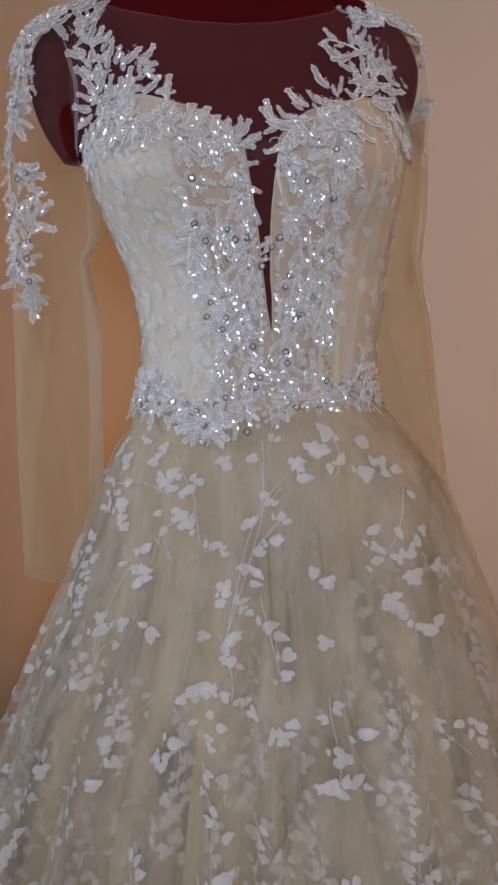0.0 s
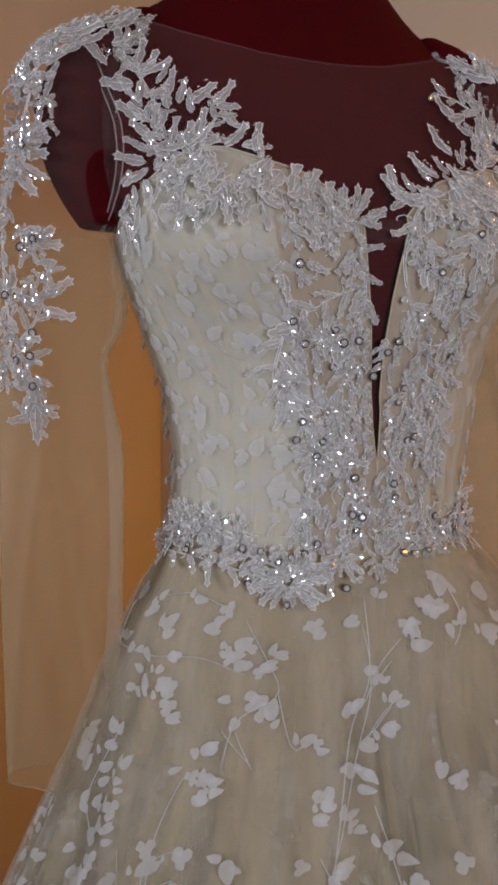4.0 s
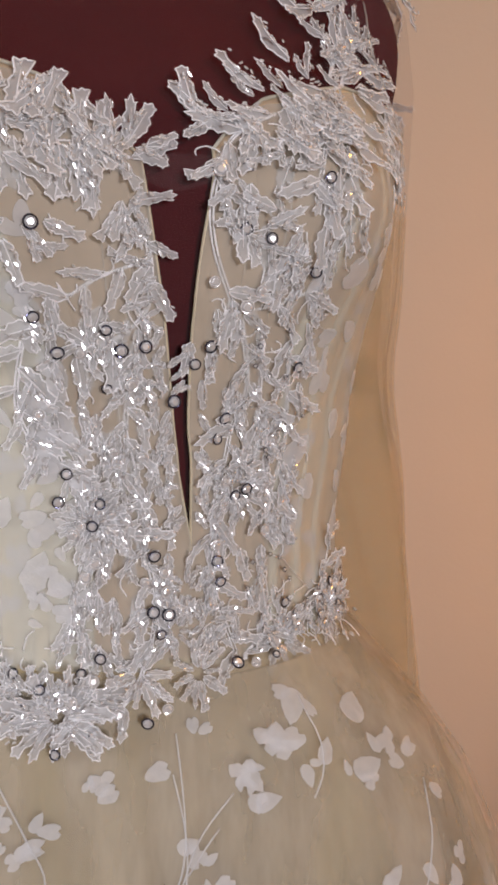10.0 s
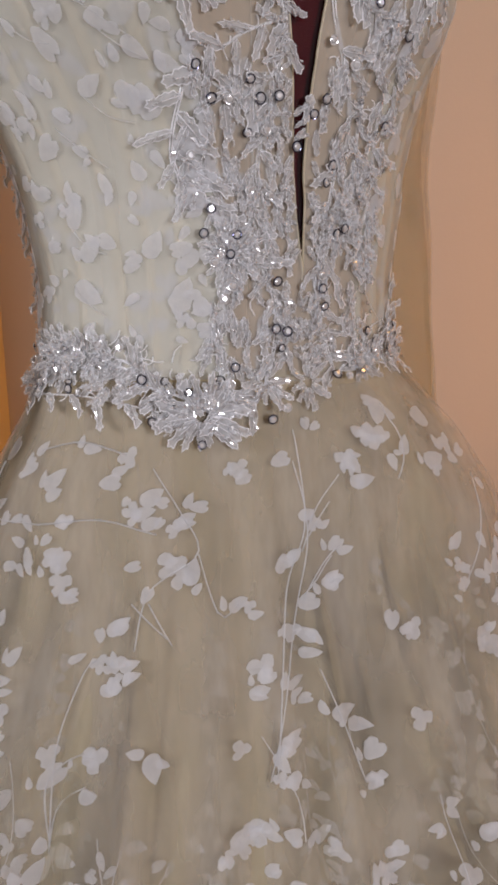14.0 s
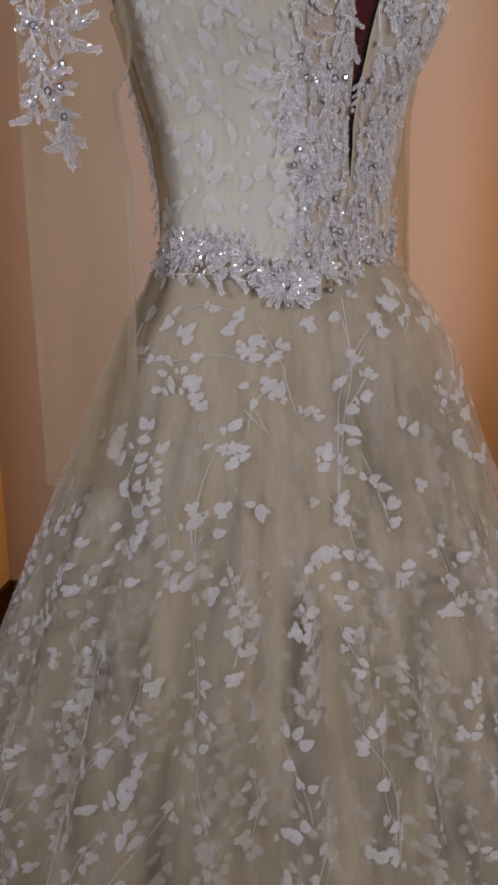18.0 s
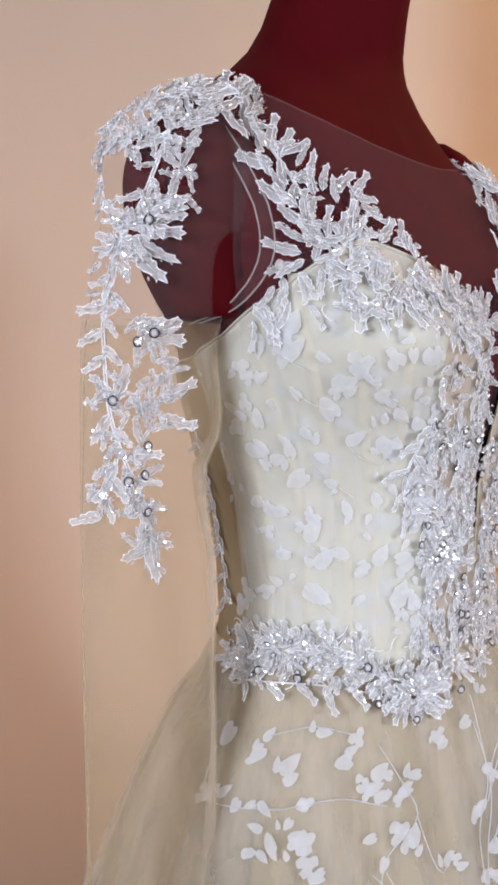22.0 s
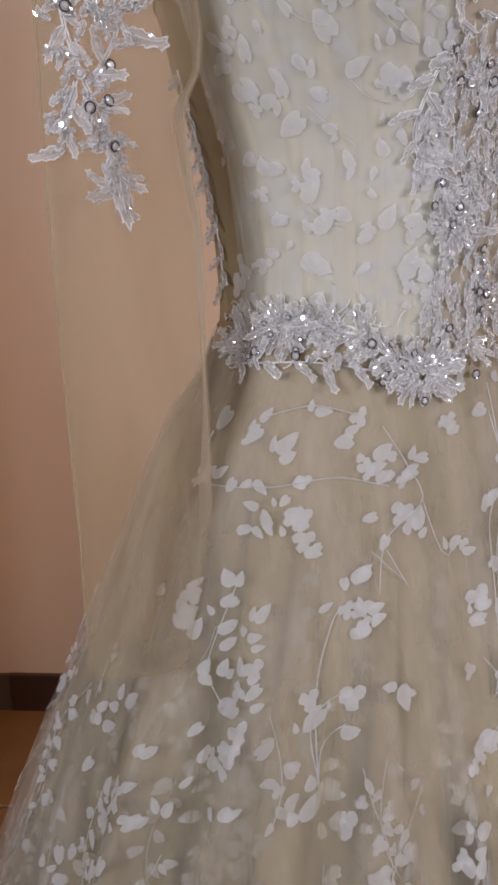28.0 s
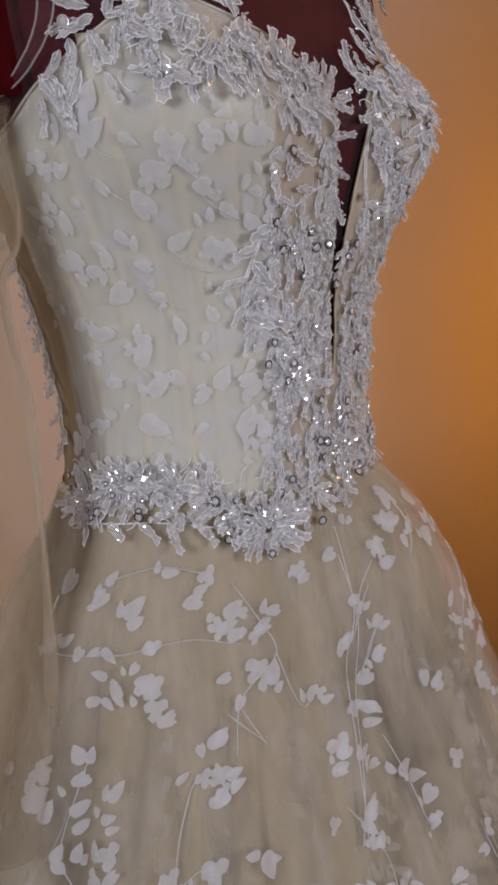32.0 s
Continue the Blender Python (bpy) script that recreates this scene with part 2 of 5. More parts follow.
# height: half width, front depth, back depth, squareness
TORSO = table([(0.90, 0.150, 0.10, 0.11, 2.1), (1.00, 0.150, 0.108, 0.11, 2.1), (1.05, 0.146, 0.109, 0.11, 2.1), (1.10, 0.138, 0.109, 0.105, 2.1),
               (1.15, 0.137, 0.110, 0.120, 2.0), (1.22, 0.147, 0.115, 0.134, 2.0), (1.28, 0.162, 0.128, 0.130, 2.1), (1.345, 0.178, 0.135, 0.112, 2.3),
               (1.39, 0.190, 0.120, 0.10, 2.5), (1.43, 0.196, 0.098, 0.10, 2.6), (1.47, 0.200, 0.082, 0.10, 2.6), (1.50, 0.192, 0.072, 0.098, 2.5),
               (1.525, 0.156, 0.063, 0.092, 2.3), (1.55, 0.116, 0.058, 0.085, 2.1), (1.575, 0.090, 0.055, 0.074, 2.0), (1.60, 0.076, 0.056, 0.068, 2.0),
               (1.63, 0.068, 0.059, 0.064, 2.0), (1.70, 0.066, 0.063, 0.064, 2.0)])
SKIRT = table([(0.0, 0.60, 0.52, 0.60, 2.0), (0.40, 0.425, 0.345, 0.43, 2.0), (0.58, 0.352, 0.275, 0.36, 2.0), (0.72, 0.297, 0.222, 0.30, 2.0), (0.80, 0.264, 0.188, 0.265, 2.0),
               (0.872, 0.233, 0.160, 0.235, 2.0), (0.944, 0.207, 0.136, 0.205, 2.0), (1.015, 0.176, 0.120, 0.165, 2.05), (1.05, 0.155, 0.113, 0.13, 2.1), (1.085, 0.143, 0.112, 0.112, 2.1)])


def radius(th, row):
    a, f, b, p = row
    d = f if math.cos(th) > 0 else b
    return (abs(math.sin(th) / a) ** p + abs(math.cos(th) / d) ** p) ** (-1 / p)


def round_skirt(th, z):
    """The skirt without its folds, fuller on its front right."""
    s = max(0.0, min(1.0, (1.085 - z) / 0.11))
    return base_skirt(th, z) * (1 + 0.13 * s * max(0.0, math.sin(th + 0.35)) ** 1.3) + fullness(th, s)


def base_skirt(th, z):
    return radius(th, SKIRT(z))


def fullness(th, s):
    turn = math.atan2(math.sin(th - 0.87), math.cos(th - 0.87))
    return (0.022 + 0.012 * s) * min(1.0, s * 2.5) * math.exp(-(turn / 0.62) ** 2)


def bust(th, r, z):
    x = r * math.sin(th)
    if math.cos(th) < 0:
        return 0
    return sum(0.030 * math.exp(-((x - s * 0.090) / 0.052) ** 2 - ((z - 1.335) / 0.052) ** 2) for s in (-1, 1))


def torso_r(th, z):
    """The wearer's left shoulder slopes lower and narrower than the other."""
    drop = max(0.0, math.sin(th)) * max(0.0, min(1.0, (z - 1.37) / 0.10))
    r = radius(th, TORSO(z + 0.015 * drop)) * (1 - 0.07 * drop * max(0.0, min(1.0, (1.56 - z) / 0.05)))
    return r + bust(th, r, z)


def at(th, z, r):
    side = max(0.0, min(1.0, (z - 1.20) / 0.25))
    back = max(0.0, min(1.0, (z - 1.46) / 0.12)) - 1.5 * max(0.0, z - 1.57) / 0.12
    return Vector((CX - 0.028 * side + r * math.sin(th), CY + 0.016 * back - r * math.cos(th), z))


def sheet(bm, fn, us, vs, closed=False):
    grid = [[bm.verts.new(fn(u, v)) for u in us] for v in vs]
    n = len(us)
    for j in range(len(vs) - 1):
        for i in range(n if closed else n - 1):
            k = (i + 1) % n
            bm.faces.new((grid[j][i], grid[j][k], grid[j + 1][k], grid[j + 1][i]))
    return grid


def tube(bm, points, r, sides=6, taper=1.0):
    """A round cord through the points."""
    pts = [Vector(p) for p in points]
    rings = []
    for i, p in enumerate(pts):
        d = (pts[min(i + 1, len(pts) - 1)] - pts[max(i - 1, 0)]).normalized()
        a = d.cross(Vector((0.31, 0.52, 0.79))).normalized()
        b = d.cross(a)
        k = r * (1 + (taper - 1) * i / max(1, len(pts) - 1))
        rings.append([bm.verts.new(p + k * (math.cos(2 * math.pi * j / sides) * a + math.sin(2 * math.pi * j / sides) * b)) for j in range(sides)])
    for q, w in zip(rings, rings[1:]):
        for j in range(sides):
            bm.faces.new((q[j], q[(j + 1) % sides], w[(j + 1) % sides], w[j]))
    bm.faces.new(rings[0][::-1])
    bm.faces.new(rings[-1])


TURN_ALL = [2 * math.pi * i / 96 for i in range(96)]

# ---- mannequin ----
def arm_cap(side, th, z, grow=0.0):
    """Rounded shoulder stump; grow: distance off its skin."""
    t = (z - 1.44) / (0.088 + grow)
    k = math.sqrt(max(0.0, 1 - t * t)) if t > 0 else 1.0 - 0.22 * t * t
    c = (-0.203 if side < 0 else 0.146) - side * (0.05 if t > 0 else 0.024) * t * t
    return Vector((c + k * (0.042 + grow) * math.sin(th), 0.975 - k * (0.043 + grow) * math.cos(th), z))


bm = bmesh.new()
g = sheet(bm, lambda th, z: at(th, z, torso_r(th, z) - 0.006), TURN_ALL, list(np.linspace(0.92, 1.70, 70)), True)
bm.faces.new(g[-1])
bm.faces.new(g[0][::-1])
for side in (-1, 1):
    g = sheet(bm, lambda th, z: arm_cap(side, th, z), TURN_ALL[::3], list(np.linspace(1.350, 1.526, 20)), True)
    bm.faces.new(g[0][::-1])
g = sheet(bm, lambda th, z: at(th, z, 0.02 if z > 0.03 else 0.16), TURN_ALL, [0, 0.028, 0.04, 0.93], True)
bm.faces.new(g[0][::-1])
tagged(finish("mannequin", bm, VELVET), "dark maroon velvet dress form wearing the gown", "mannequin")

# ---- dress: fabric ----
dress = tagged(new("wedding_dress"), "ivory bridal gown with beaded lace bodice on the form", "dress")


def skirt_r(th, z):
    r = round_skirt(th, z)
    w = max(0.0, 1.075 - z)
    w = w * w / (w + 0.12)
    fold = 0.62 * math.sin(22 * th + 2.1 * math.sin(3 * th) + 0.5) + 0.38 * math.sin(37 * th + 1.7 * math.sin(5 * th + 1)) * (0.5 + 0.5 * math.sin(4 * th))
    return r + w * 0.042 * fold
# end skirt shape


def lining_r(th, z):
    w = max(0.0, 1.075 - z)
    w2 = w * w / (w + 0.12)
    fold = math.sin(15 * th + 1.3 * math.sin(2 * th)) + 0.5 * math.sin(29 * th + 2 * math.sin(3 * th))
    slack = max(0.0, min(1.0, (w - 0.10) / 0.45))
    full = 0.6 * base_skirt(th, z) + 0.4 * round_skirt(th, z)
    r = full * (1 - 0.04 * min(1, w * 8) - 0.15 * slack) - 0.003 + 0.10 * w2 * fold * (1 - 0.35 * slack)
    return min(r, round_skirt(th, z) - 0.003 - 0.014 * min(1, w * 6))


D = math.radians
slit_left = table([(1.0, 6.75), (1.153, 6.75), (1.168, 5.2), (1.195, 2.6), (1.233, 2.25), (1.268, 1.9), (1.296, 1.2), (1.332, 0.2), (1.36, -0.6)])
slit_right = table([(1.0, 6.75), (1.153, 6.75), (1.181, 6.5), (1.214, 6.3), (1.244, 7.2), (1.268, 8.1), (1.285, 9.0), (1.31, 10.7), (1.34, 13.1), (1.36, 14.5)])
neck_edge = table([(0, 1.345), (6.4, 1.350), (13, 1.367), (22, 1.383), (34, 1.392), (47, 1.402), (55, 1.402), (60, 1.390), (70, 1.368), (78, 1.354), (86, 1.338), (100, 1.322), (180, 1.30)])
yoke_edge = table([(0, 1.478), (20, 1.480), (35, 1.483), (50, 1.490), (60, 1.497), (70, 1.508), (80, 1.518), (90, 1.524), (130, 1.520), (180, 1.510)])


ARMHOLE = table([(0.0, 80, 1.500), (0.16, 74, 1.472), (0.33, 69.2, 1.441), (0.44, 66.7, 1.422), (0.54, 65.5, 1.403), (0.63, 65.7, 1.388), (0.72, 68.3, 1.373), (0.82, 72.3, 1.361), (0.9, 77, 1.352), (1.0, 86, 1.346)])


def bodice_point(side, u, v, grow=0.0, wrinkle=0.0, reach=180.0):
    z = 1.048 + v * 0.3
    for _ in range(3):
        edge = (slit_left if side < 0 else slit_right)(z)[0]
        deg = edge + (side * reach - edge) * u
        z = 1.048 + v * (neck_edge(abs(deg - 6))[0] - 1.048)
    if wrinkle:
        soft = 0.5 + 0.9 * noise.noise((deg * 0.05, z * 5, side * 3.0))
        gather = deg * 0.8 + 4.5 * noise.noise((deg * 0.05, z * 6, 2.0))
        grow += 0.0010 * math.cos(gather) * max(0.0, soft)
        deg += 1.7 * soft * math.sin(gather) * min(1.0, u * 8, (1 - u) * 8)
    th = D(deg)
    bone = sum(math.exp(-((abs(deg) - c) / 1.1) ** 2) for c in (22, 44, 66, 88, 120, 150)) * 0.0008
    w = wrinkle * (noise.noise((deg * 0.09, z * 14, side)) + 0.6 * noise.noise((deg * 0.25, z * 22, side + 7)))
    return at(th, z, torso_r(th, z) + grow + bone + w)


def body_shell(deg, z, off):
    return at(D(deg), z, torso_r(D(deg), z) + off)


for side in (-1, 1):
    vs = [i / 44 for i in range(45)]
    split = 0.145 if side < 0 else 0.20
    for u0, u1, mat, name, label in ((0.0, split, NUDE, "centre_panel", "nude boned centre panel"), (split, 0.52, SATIN if side < 0 else SATIN_WARM, "side_panel", "pale boned satin side panel"), (0.52, 1.0, BACK_MESH, "back_panel", "sheer nude mesh back panel")):
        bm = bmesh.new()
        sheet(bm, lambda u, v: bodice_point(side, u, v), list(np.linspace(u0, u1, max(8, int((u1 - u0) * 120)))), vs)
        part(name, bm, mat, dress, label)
        if u0 and u0 < 0.5:
            bm = bmesh.new()
            tube(bm, [bodice_point(side, u0, v, 0.0) for v in np.linspace(0, 1, 40)], 0.0005, 5)
            part("boning_seam", bm, PIPING, dress)
    for deg, lean in ((34, 3), (43, 6), (52, 8), (66, 6), (80, 2)):   # cream boning channels under the tulle
        bm = bmesh.new()
        sheet(bm, lambda u, z: body_shell(side * (deg + lean * (z - 1.1) / 0.25 + 1.7 * u), z, 0.0011 - 0.0009 * u * u), [-1, -0.5, 0, 0.5, 1], list(np.linspace(1.085, neck_edge(deg + 8)[0] - 0.012, 26)))
        part("boning_channel", bm, CHANNEL, dress, "cream satin boning channel")
    bm = bmesh.new()
    sheet(bm, lambda u, v: bodice_point(side, u, v, 0.0022, 0.0005, 92.0), [i / 280 for i in range(281)], [0.11 + 0.88 * v for v in vs])
    part("bodice_overlay", bm, OVERLAY, dress, "sheer wrinkled ivory tulle")


for side in (-1, 1):
    bm = bmesh.new()
    tube(bm, [bodice_point(side, 0.0, v, 0.0012) for v in np.linspace(0.33, 1, 40)], 0.0009)
    part("slit_binding", bm, PIPING, dress, "narrow ivory bound edge")
    bm = bmesh.new()
    tube(bm, [bodice_point(side, u, 1.0, 0.001) for u in np.linspace(0.0, 1, 90)], 0.0009)
    part("neck_binding", bm, SATIN, dress)

bm = bmesh.new()
sheet(bm, lambda d, v: at(D(d), (neck_edge(abs(d - 6))[0] - 0.012) * (1 - v) + v * yoke_edge(abs(d))[0], torso_r(D(d), (neck_edge(abs(d - 6))[0] - 0.012) * (1 - v) + v * yoke_edge(abs(d))[0]) + 0.0025),
      list(np.linspace(-101, 101, 96)), list(np.linspace(0, 1, 20)))
part("yoke", bm, MESH, dress, "sheer dusky illusion mesh")
bm = bmesh.new()
sheet(bm, lambda d, z: at(D(d), z, torso_r(D(d), z) - 0.0015), list(np.linspace(-3, 17, 12)), list(np.linspace(1.12, 1.352, 30)))
part("slit_mesh", bm, MESH, dress, "sheer dusky illusion mesh")
bm = bmesh.new()
sheet(bm, lambda d, v: at(D(d), 1.345 * (1 - v) + v * yoke_edge(abs(d if d < 180 else 360 - d))[0], torso_r(D(d), 1.345 * (1 - v) + v * yoke_edge(abs(d if d < 180 else 360 - d))[0]) + 0.0025),
      list(np.linspace(101, 259, 60)), list(np.linspace(0, 1, 16)))
part("back_yoke", bm, MESH, dress, "sheer dusky illusion mesh")
for side in (-1, 1):
    bm = bmesh.new()
    sheet(bm, lambda d, v: at(D(side * d), 1.505 + v * 0.024, torso_r(D(side * d), 1.505 + v * 0.024) + 0.0026), list(np.linspace(79, 101, 12)), list(np.linspace(0, 1, 6)))
    part("shoulder_strip", bm, MESH, dress)
    bm = bmesh.new()
    rim = [ARMHOLE(v) for v in np.linspace(0, 1, 24)]
    sheet(bm, lambda k, i: at(D(side * (rim[i][0] + 1.6 * k)), rim[i][1], torso_r(D(side * rim[i][0]), rim[i][1]) + 0.006 + 0.0015 * k * k), [-1, 0, 1], range(24))
    part("armhole_band", bm, MESH, dress, "sheer doubled mesh band round the armhole")
    bm = bmesh.new()
    for k in (-1, 1):
        tube(bm, [at(D(side * (d + 1.6 * k)), z, torso_r(D(side * d), z) + 0.0075) for d, z in rim], 0.0006, 5)
    part("armhole_binding", bm, OVERLAY, dress, "translucent tulle binding")
bm = bmesh.new()
tube(bm, [at(D(d), yoke_edge(abs(d))[0], torso_r(D(d), yoke_edge(abs(d))[0]) + 0.0025) for d in np.linspace(-180, 180, 140)], 0.0008, 5)
part("neckline_hem", bm, MESH, dress)

FINE = [2 * math.pi * i / 420 for i in range(420)]
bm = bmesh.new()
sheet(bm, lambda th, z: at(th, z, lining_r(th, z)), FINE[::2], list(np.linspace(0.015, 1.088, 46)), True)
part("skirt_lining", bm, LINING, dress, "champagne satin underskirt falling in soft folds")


def gathered(th, z, reach, seed, count):
    """Tulle layer between lining (0) and overskirt (1) whose folds lap over one another."""
    w = max(0.0, 1.07 - z)
    wide = min(1.0, w * 7)
    c, q = math.cos(th), math.sin(th)
    p = count * th + 2.0 * math.sin(3 * th + seed) + 2.5 * noise.noise((c * 2, q * 2, z * 1.3 + seed))
    deep = 0.2 + 1.9 * max(0.0, 0.4 + noise.noise((c * 5, q * 5, z * 0.8 + 3 * seed)))
    t2 = th + 0.95 * deep / count * wide * math.sin(p)
    r = lining_r(t2, z) * (1 - reach) + reach * round_skirt(t2, z) + 0.022 * wide * min(1, w * 3) * deep * math.cos(p)
    return at(t2, z, min(r, round_skirt(t2, z) - 0.003 * wide - 0.0015))


DENSE = [2 * math.pi * i / 640 for i in range(640)]
layers = []
for reach, seed, count in ((0.30, 1.0, 20), (0.55, 4.0, 26), (0.80, 7.0, 17)):
    bm = bmesh.new()
    sheet(bm, lambda th, z: gathered(th, z, reach, seed, count), DENSE, list(np.linspace(0.01, 1.075, 40)), True)
    layers.append(part("skirt_underlayer", bm, UNDER_TULLE, dress, "sheer gathered champagne tulle underlayer"))
bm = bmesh.new()
sheet(bm, lambda th, z: at(th, z, skirt_r(th, z)), FINE, list(np.linspace(0.004, 1.085, 60)), True)
overskirt = part("overskirt", bm, TULLE, dress, "sheer ivory tulle overskirt embroidered with white leaves")

# long flat empty sleeves: along the width, out of the face
ACROSS, OUT = Vector((0.996, -0.087, 0)), Vector((-0.087, -0.996, 0))
SHAPE_L = table([(0.85, -0.228, 0.975, 0.050, 0.024), (1.00, -0.228, 0.978, 0.052, 0.026), (1.20, -0.226, 0.985, 0.053, 0.030), (1.34, -0.222, 0.985, 0.053, 0.036), (1.42, -0.206, 0.975, 0.055, 0.046), (1.46, -0.203, 0.976, 0.055, 0.050)])
SHAPE_R = table([(0.85, 0.222, 1.02, 0.050, 0.022), (0.95, 0.205, 1.02, 0.050, 0.025), (1.10, 0.178, 1.01, 0.050, 0.03), (1.25, 0.160, 1.00, 0.050, 0.035), (1.34, 0.154, 0.99, 0.052, 0.045), (1.42, 0.152, 0.980, 0.050, 0.050), (1.46, 0.146, 0.978, 0.048, 0.051)])


# how far the inner edge of the empty sleeve is drawn in
INNER = table([(0.85, 0.0), (1.17, 0.0), (1.21, 0.004), (1.245, 0.010), (1.265, -0.003), (1.285, -0.004), (1.32, 0.006), (1.343, 0.003), (1.36, 0.0), (1.6, 0.0)])


def sleeve_point(side, th, z, grow=0.0):
    """th 0 faces out of the sleeve's front; rising th goes across it."""
    x, y, a, b = (SHAPE_L if side < 0 else SHAPE_R)(min(z, 1.46))
    if z > 1.46:
        t = (z - 1.46) / (0.066 if side < 0 else 0.062)
        k = max(0.0, 1 - t ** 1.4) ** 0.65 if t < 1 else 0.0
        a, b, x = a * k, b * k, x - side * 0.055 * t * t
    loose = max(0.0, min(1.0, (1.36 - z) * 6))
    ac, out = (ACROSS, OUT) if side < 0 else (Vector((1, 0, 0)), Vector((0, -1, 0)))
    s, c = math.sin(th), math.cos(th)
    ripple = loose * (0.004 * math.sin(3 * th + 9 * z) + 0.003 * math.sin(7 * th + 25 * z))
    pinch = loose * 0.010 * math.exp(-((z - 1.235) / 0.05) ** 2) * max(0, s)
    if side < 0:
        pinch += 0.9 * INNER(z)[0] * max(0, s)
    return Vector((x, y, z)) + ac * ((a + grow - pinch) * s + ripple * c) + out * ((b + grow + ripple) * c)


sleeves = {}
for side in (-1, 1):
    bm = bmesh.new()
    sheet(bm, lambda th, z: sleeve_point(side, th, z), TURN_ALL[::2], list(np.linspace(0.862, 1.345, 48)), True)
    sleeves[side] = part("sleeve", bm, SLEEVE_TULLE, dress, "long sheer tulle sleeve hanging empty")
    bm = bmesh.new()
    sheet(bm, lambda th, z: sleeve_point(side, th, z), TURN_ALL[::2], list(np.linspace(1.345, 1.521, 22)), True)
    part("sleeve_cap", bm, CAP_MESH, dress, "sheer mesh over the shoulder")
    bm = bmesh.new()
    tube(bm, [sleeve_point(side, th, 0.862) for th in TURN_ALL[::3]] + [sleeve_point(side, 0, 0.862)], 0.0009, 5)
    part("sleeve_hem", bm, SLEEVE_TULLE, sleeves[side])
    bm = bmesh.new()
    sheet(bm, lambda th, z: sleeve_point(side, D(th), z, -0.0015), list(np.linspace(52, 92, 10)), list(np.linspace(0.864, 1.36, 48)))
    part("seam_allowance", bm, TULLE, sleeves[side], "doubled tulle along the seam")
    if side > 0:
        for inset in (0.008, 0.014):
            bm = bmesh.new()
            sheet(bm, lambda th, z: sleeve_point(side, th, z, -inset * (0.6 + 0.4 * math.sin(2 * th + 14 * z))), TURN_ALL[::2], list(np.linspace(0.90, 1.40, 40)), True)
            part("sleeve_fold", bm, SLEEVE_TULLE, sleeves[side], "tulle folded inside the sleeve")
    for th in (88, -88):
        bm = bmesh.new()
        tube(bm, [sleeve_point(side, D(th), z) for z in np.linspace(0.864, 1.36, 50)], 0.0007, 5)
        part("sleeve_seam", bm, SLEEVE_TULLE, sleeves[side])

# ---- dress: where the lace and embroidery lie (degrees round the body from its front, metres up) ----
NECK_LEFT_a = [(-17.9, 1.360, -13.9, 1.392), (-21.4, 1.363, -21.9, 1.388), (-11.3, 1.353, -12.1, 1.376), (-7.6, 1.353, -7.1, 1.372), (-5.2, 1.357, -5.3, 1.374), (-1.8, 1.356, 3.8, 1.373), (-2.4, 1.355, 0.6, 1.375), (-1.0, 1.352, 4.6, 1.343), (-6.6, 1.351, -0.7, 1.335), (-3.4, 1.328, 5.3, 1.332), (-23.6, 1.352, -23.4, 1.328), (-21.7, 1.352, -21.7, 1.325), (-17.1, 1.354, -18.0, 1.325), (-15.3, 1.352, -15.1, 1.326), (-12.1, 1.347, -12.6, 1.327), (-10.1, 1.345, -9.9, 1.321), (-5.1, 1.328, -8.3, 1.309), (-5.2, 1.325, -4.9, 1.308), (-22.5, 1.315, -18.7, 1.302), (-21.5, 1.313, -21.4, 1.299), (-24.7, 1.317, -28.6, 1.311), (-69.8, 1.471, -72.5, 1.499), (-66.6, 1.462, -66.6, 1.488), (-64.5, 1.457, -63.0, 1.478)]
NECK_LEFT_b = [(-60.9, 1.452, -59.4, 1.468), (-58.4, 1.439, -57.4, 1.462), (-55.0, 1.437, -55.3, 1.455), (-52.2, 1.437, -47.9, 1.453), (-46.6, 1.437, -41.1, 1.452), (-45.7, 1.435, -39.2, 1.436), (-44.1, 1.431, -38.8, 1.418), (-65.6, 1.452, -72.5, 1.454), (-62.9, 1.435, -66.6, 1.446), (-60.4, 1.423, -65.9, 1.435), (-59.6, 1.412, -64.7, 1.422), (-58.6, 1.399, -65.1, 1.410), (-59.5, 1.391, -67.4, 1.397), (-58.8, 1.386, -65.1, 1.376), (-53.9, 1.403, -54.6, 1.424), (-50.4, 1.402, -50.3, 1.420), (-48.1, 1.407, -48.3, 1.430), (-47.9, 1.404, -42.3, 1.409), (-40.4, 1.402, -34.6, 1.416), (-35.9, 1.402, -27.0, 1.399), (-31.9, 1.398, -32.7, 1.420), (-47.5, 1.365, -47.2, 1.334), (-42.9, 1.364, -43.3, 1.331), (-39.2, 1.363, -40.5, 1.337)]
NECK_LEFT_c = [(-37.4, 1.364, -35.4, 1.335), (-33.4, 1.364, -33.6, 1.333), (-29.7, 1.364, -27.3, 1.326), (-45.3, 1.354, -53.2, 1.355), (-53.4, 1.385, -46.8, 1.369), (-63.4, 1.375, -62.5, 1.356), (-54.9, 1.381, -56.0, 1.360)]
NECK_LEFT = NECK_LEFT_a + NECK_LEFT_b + NECK_LEFT_c
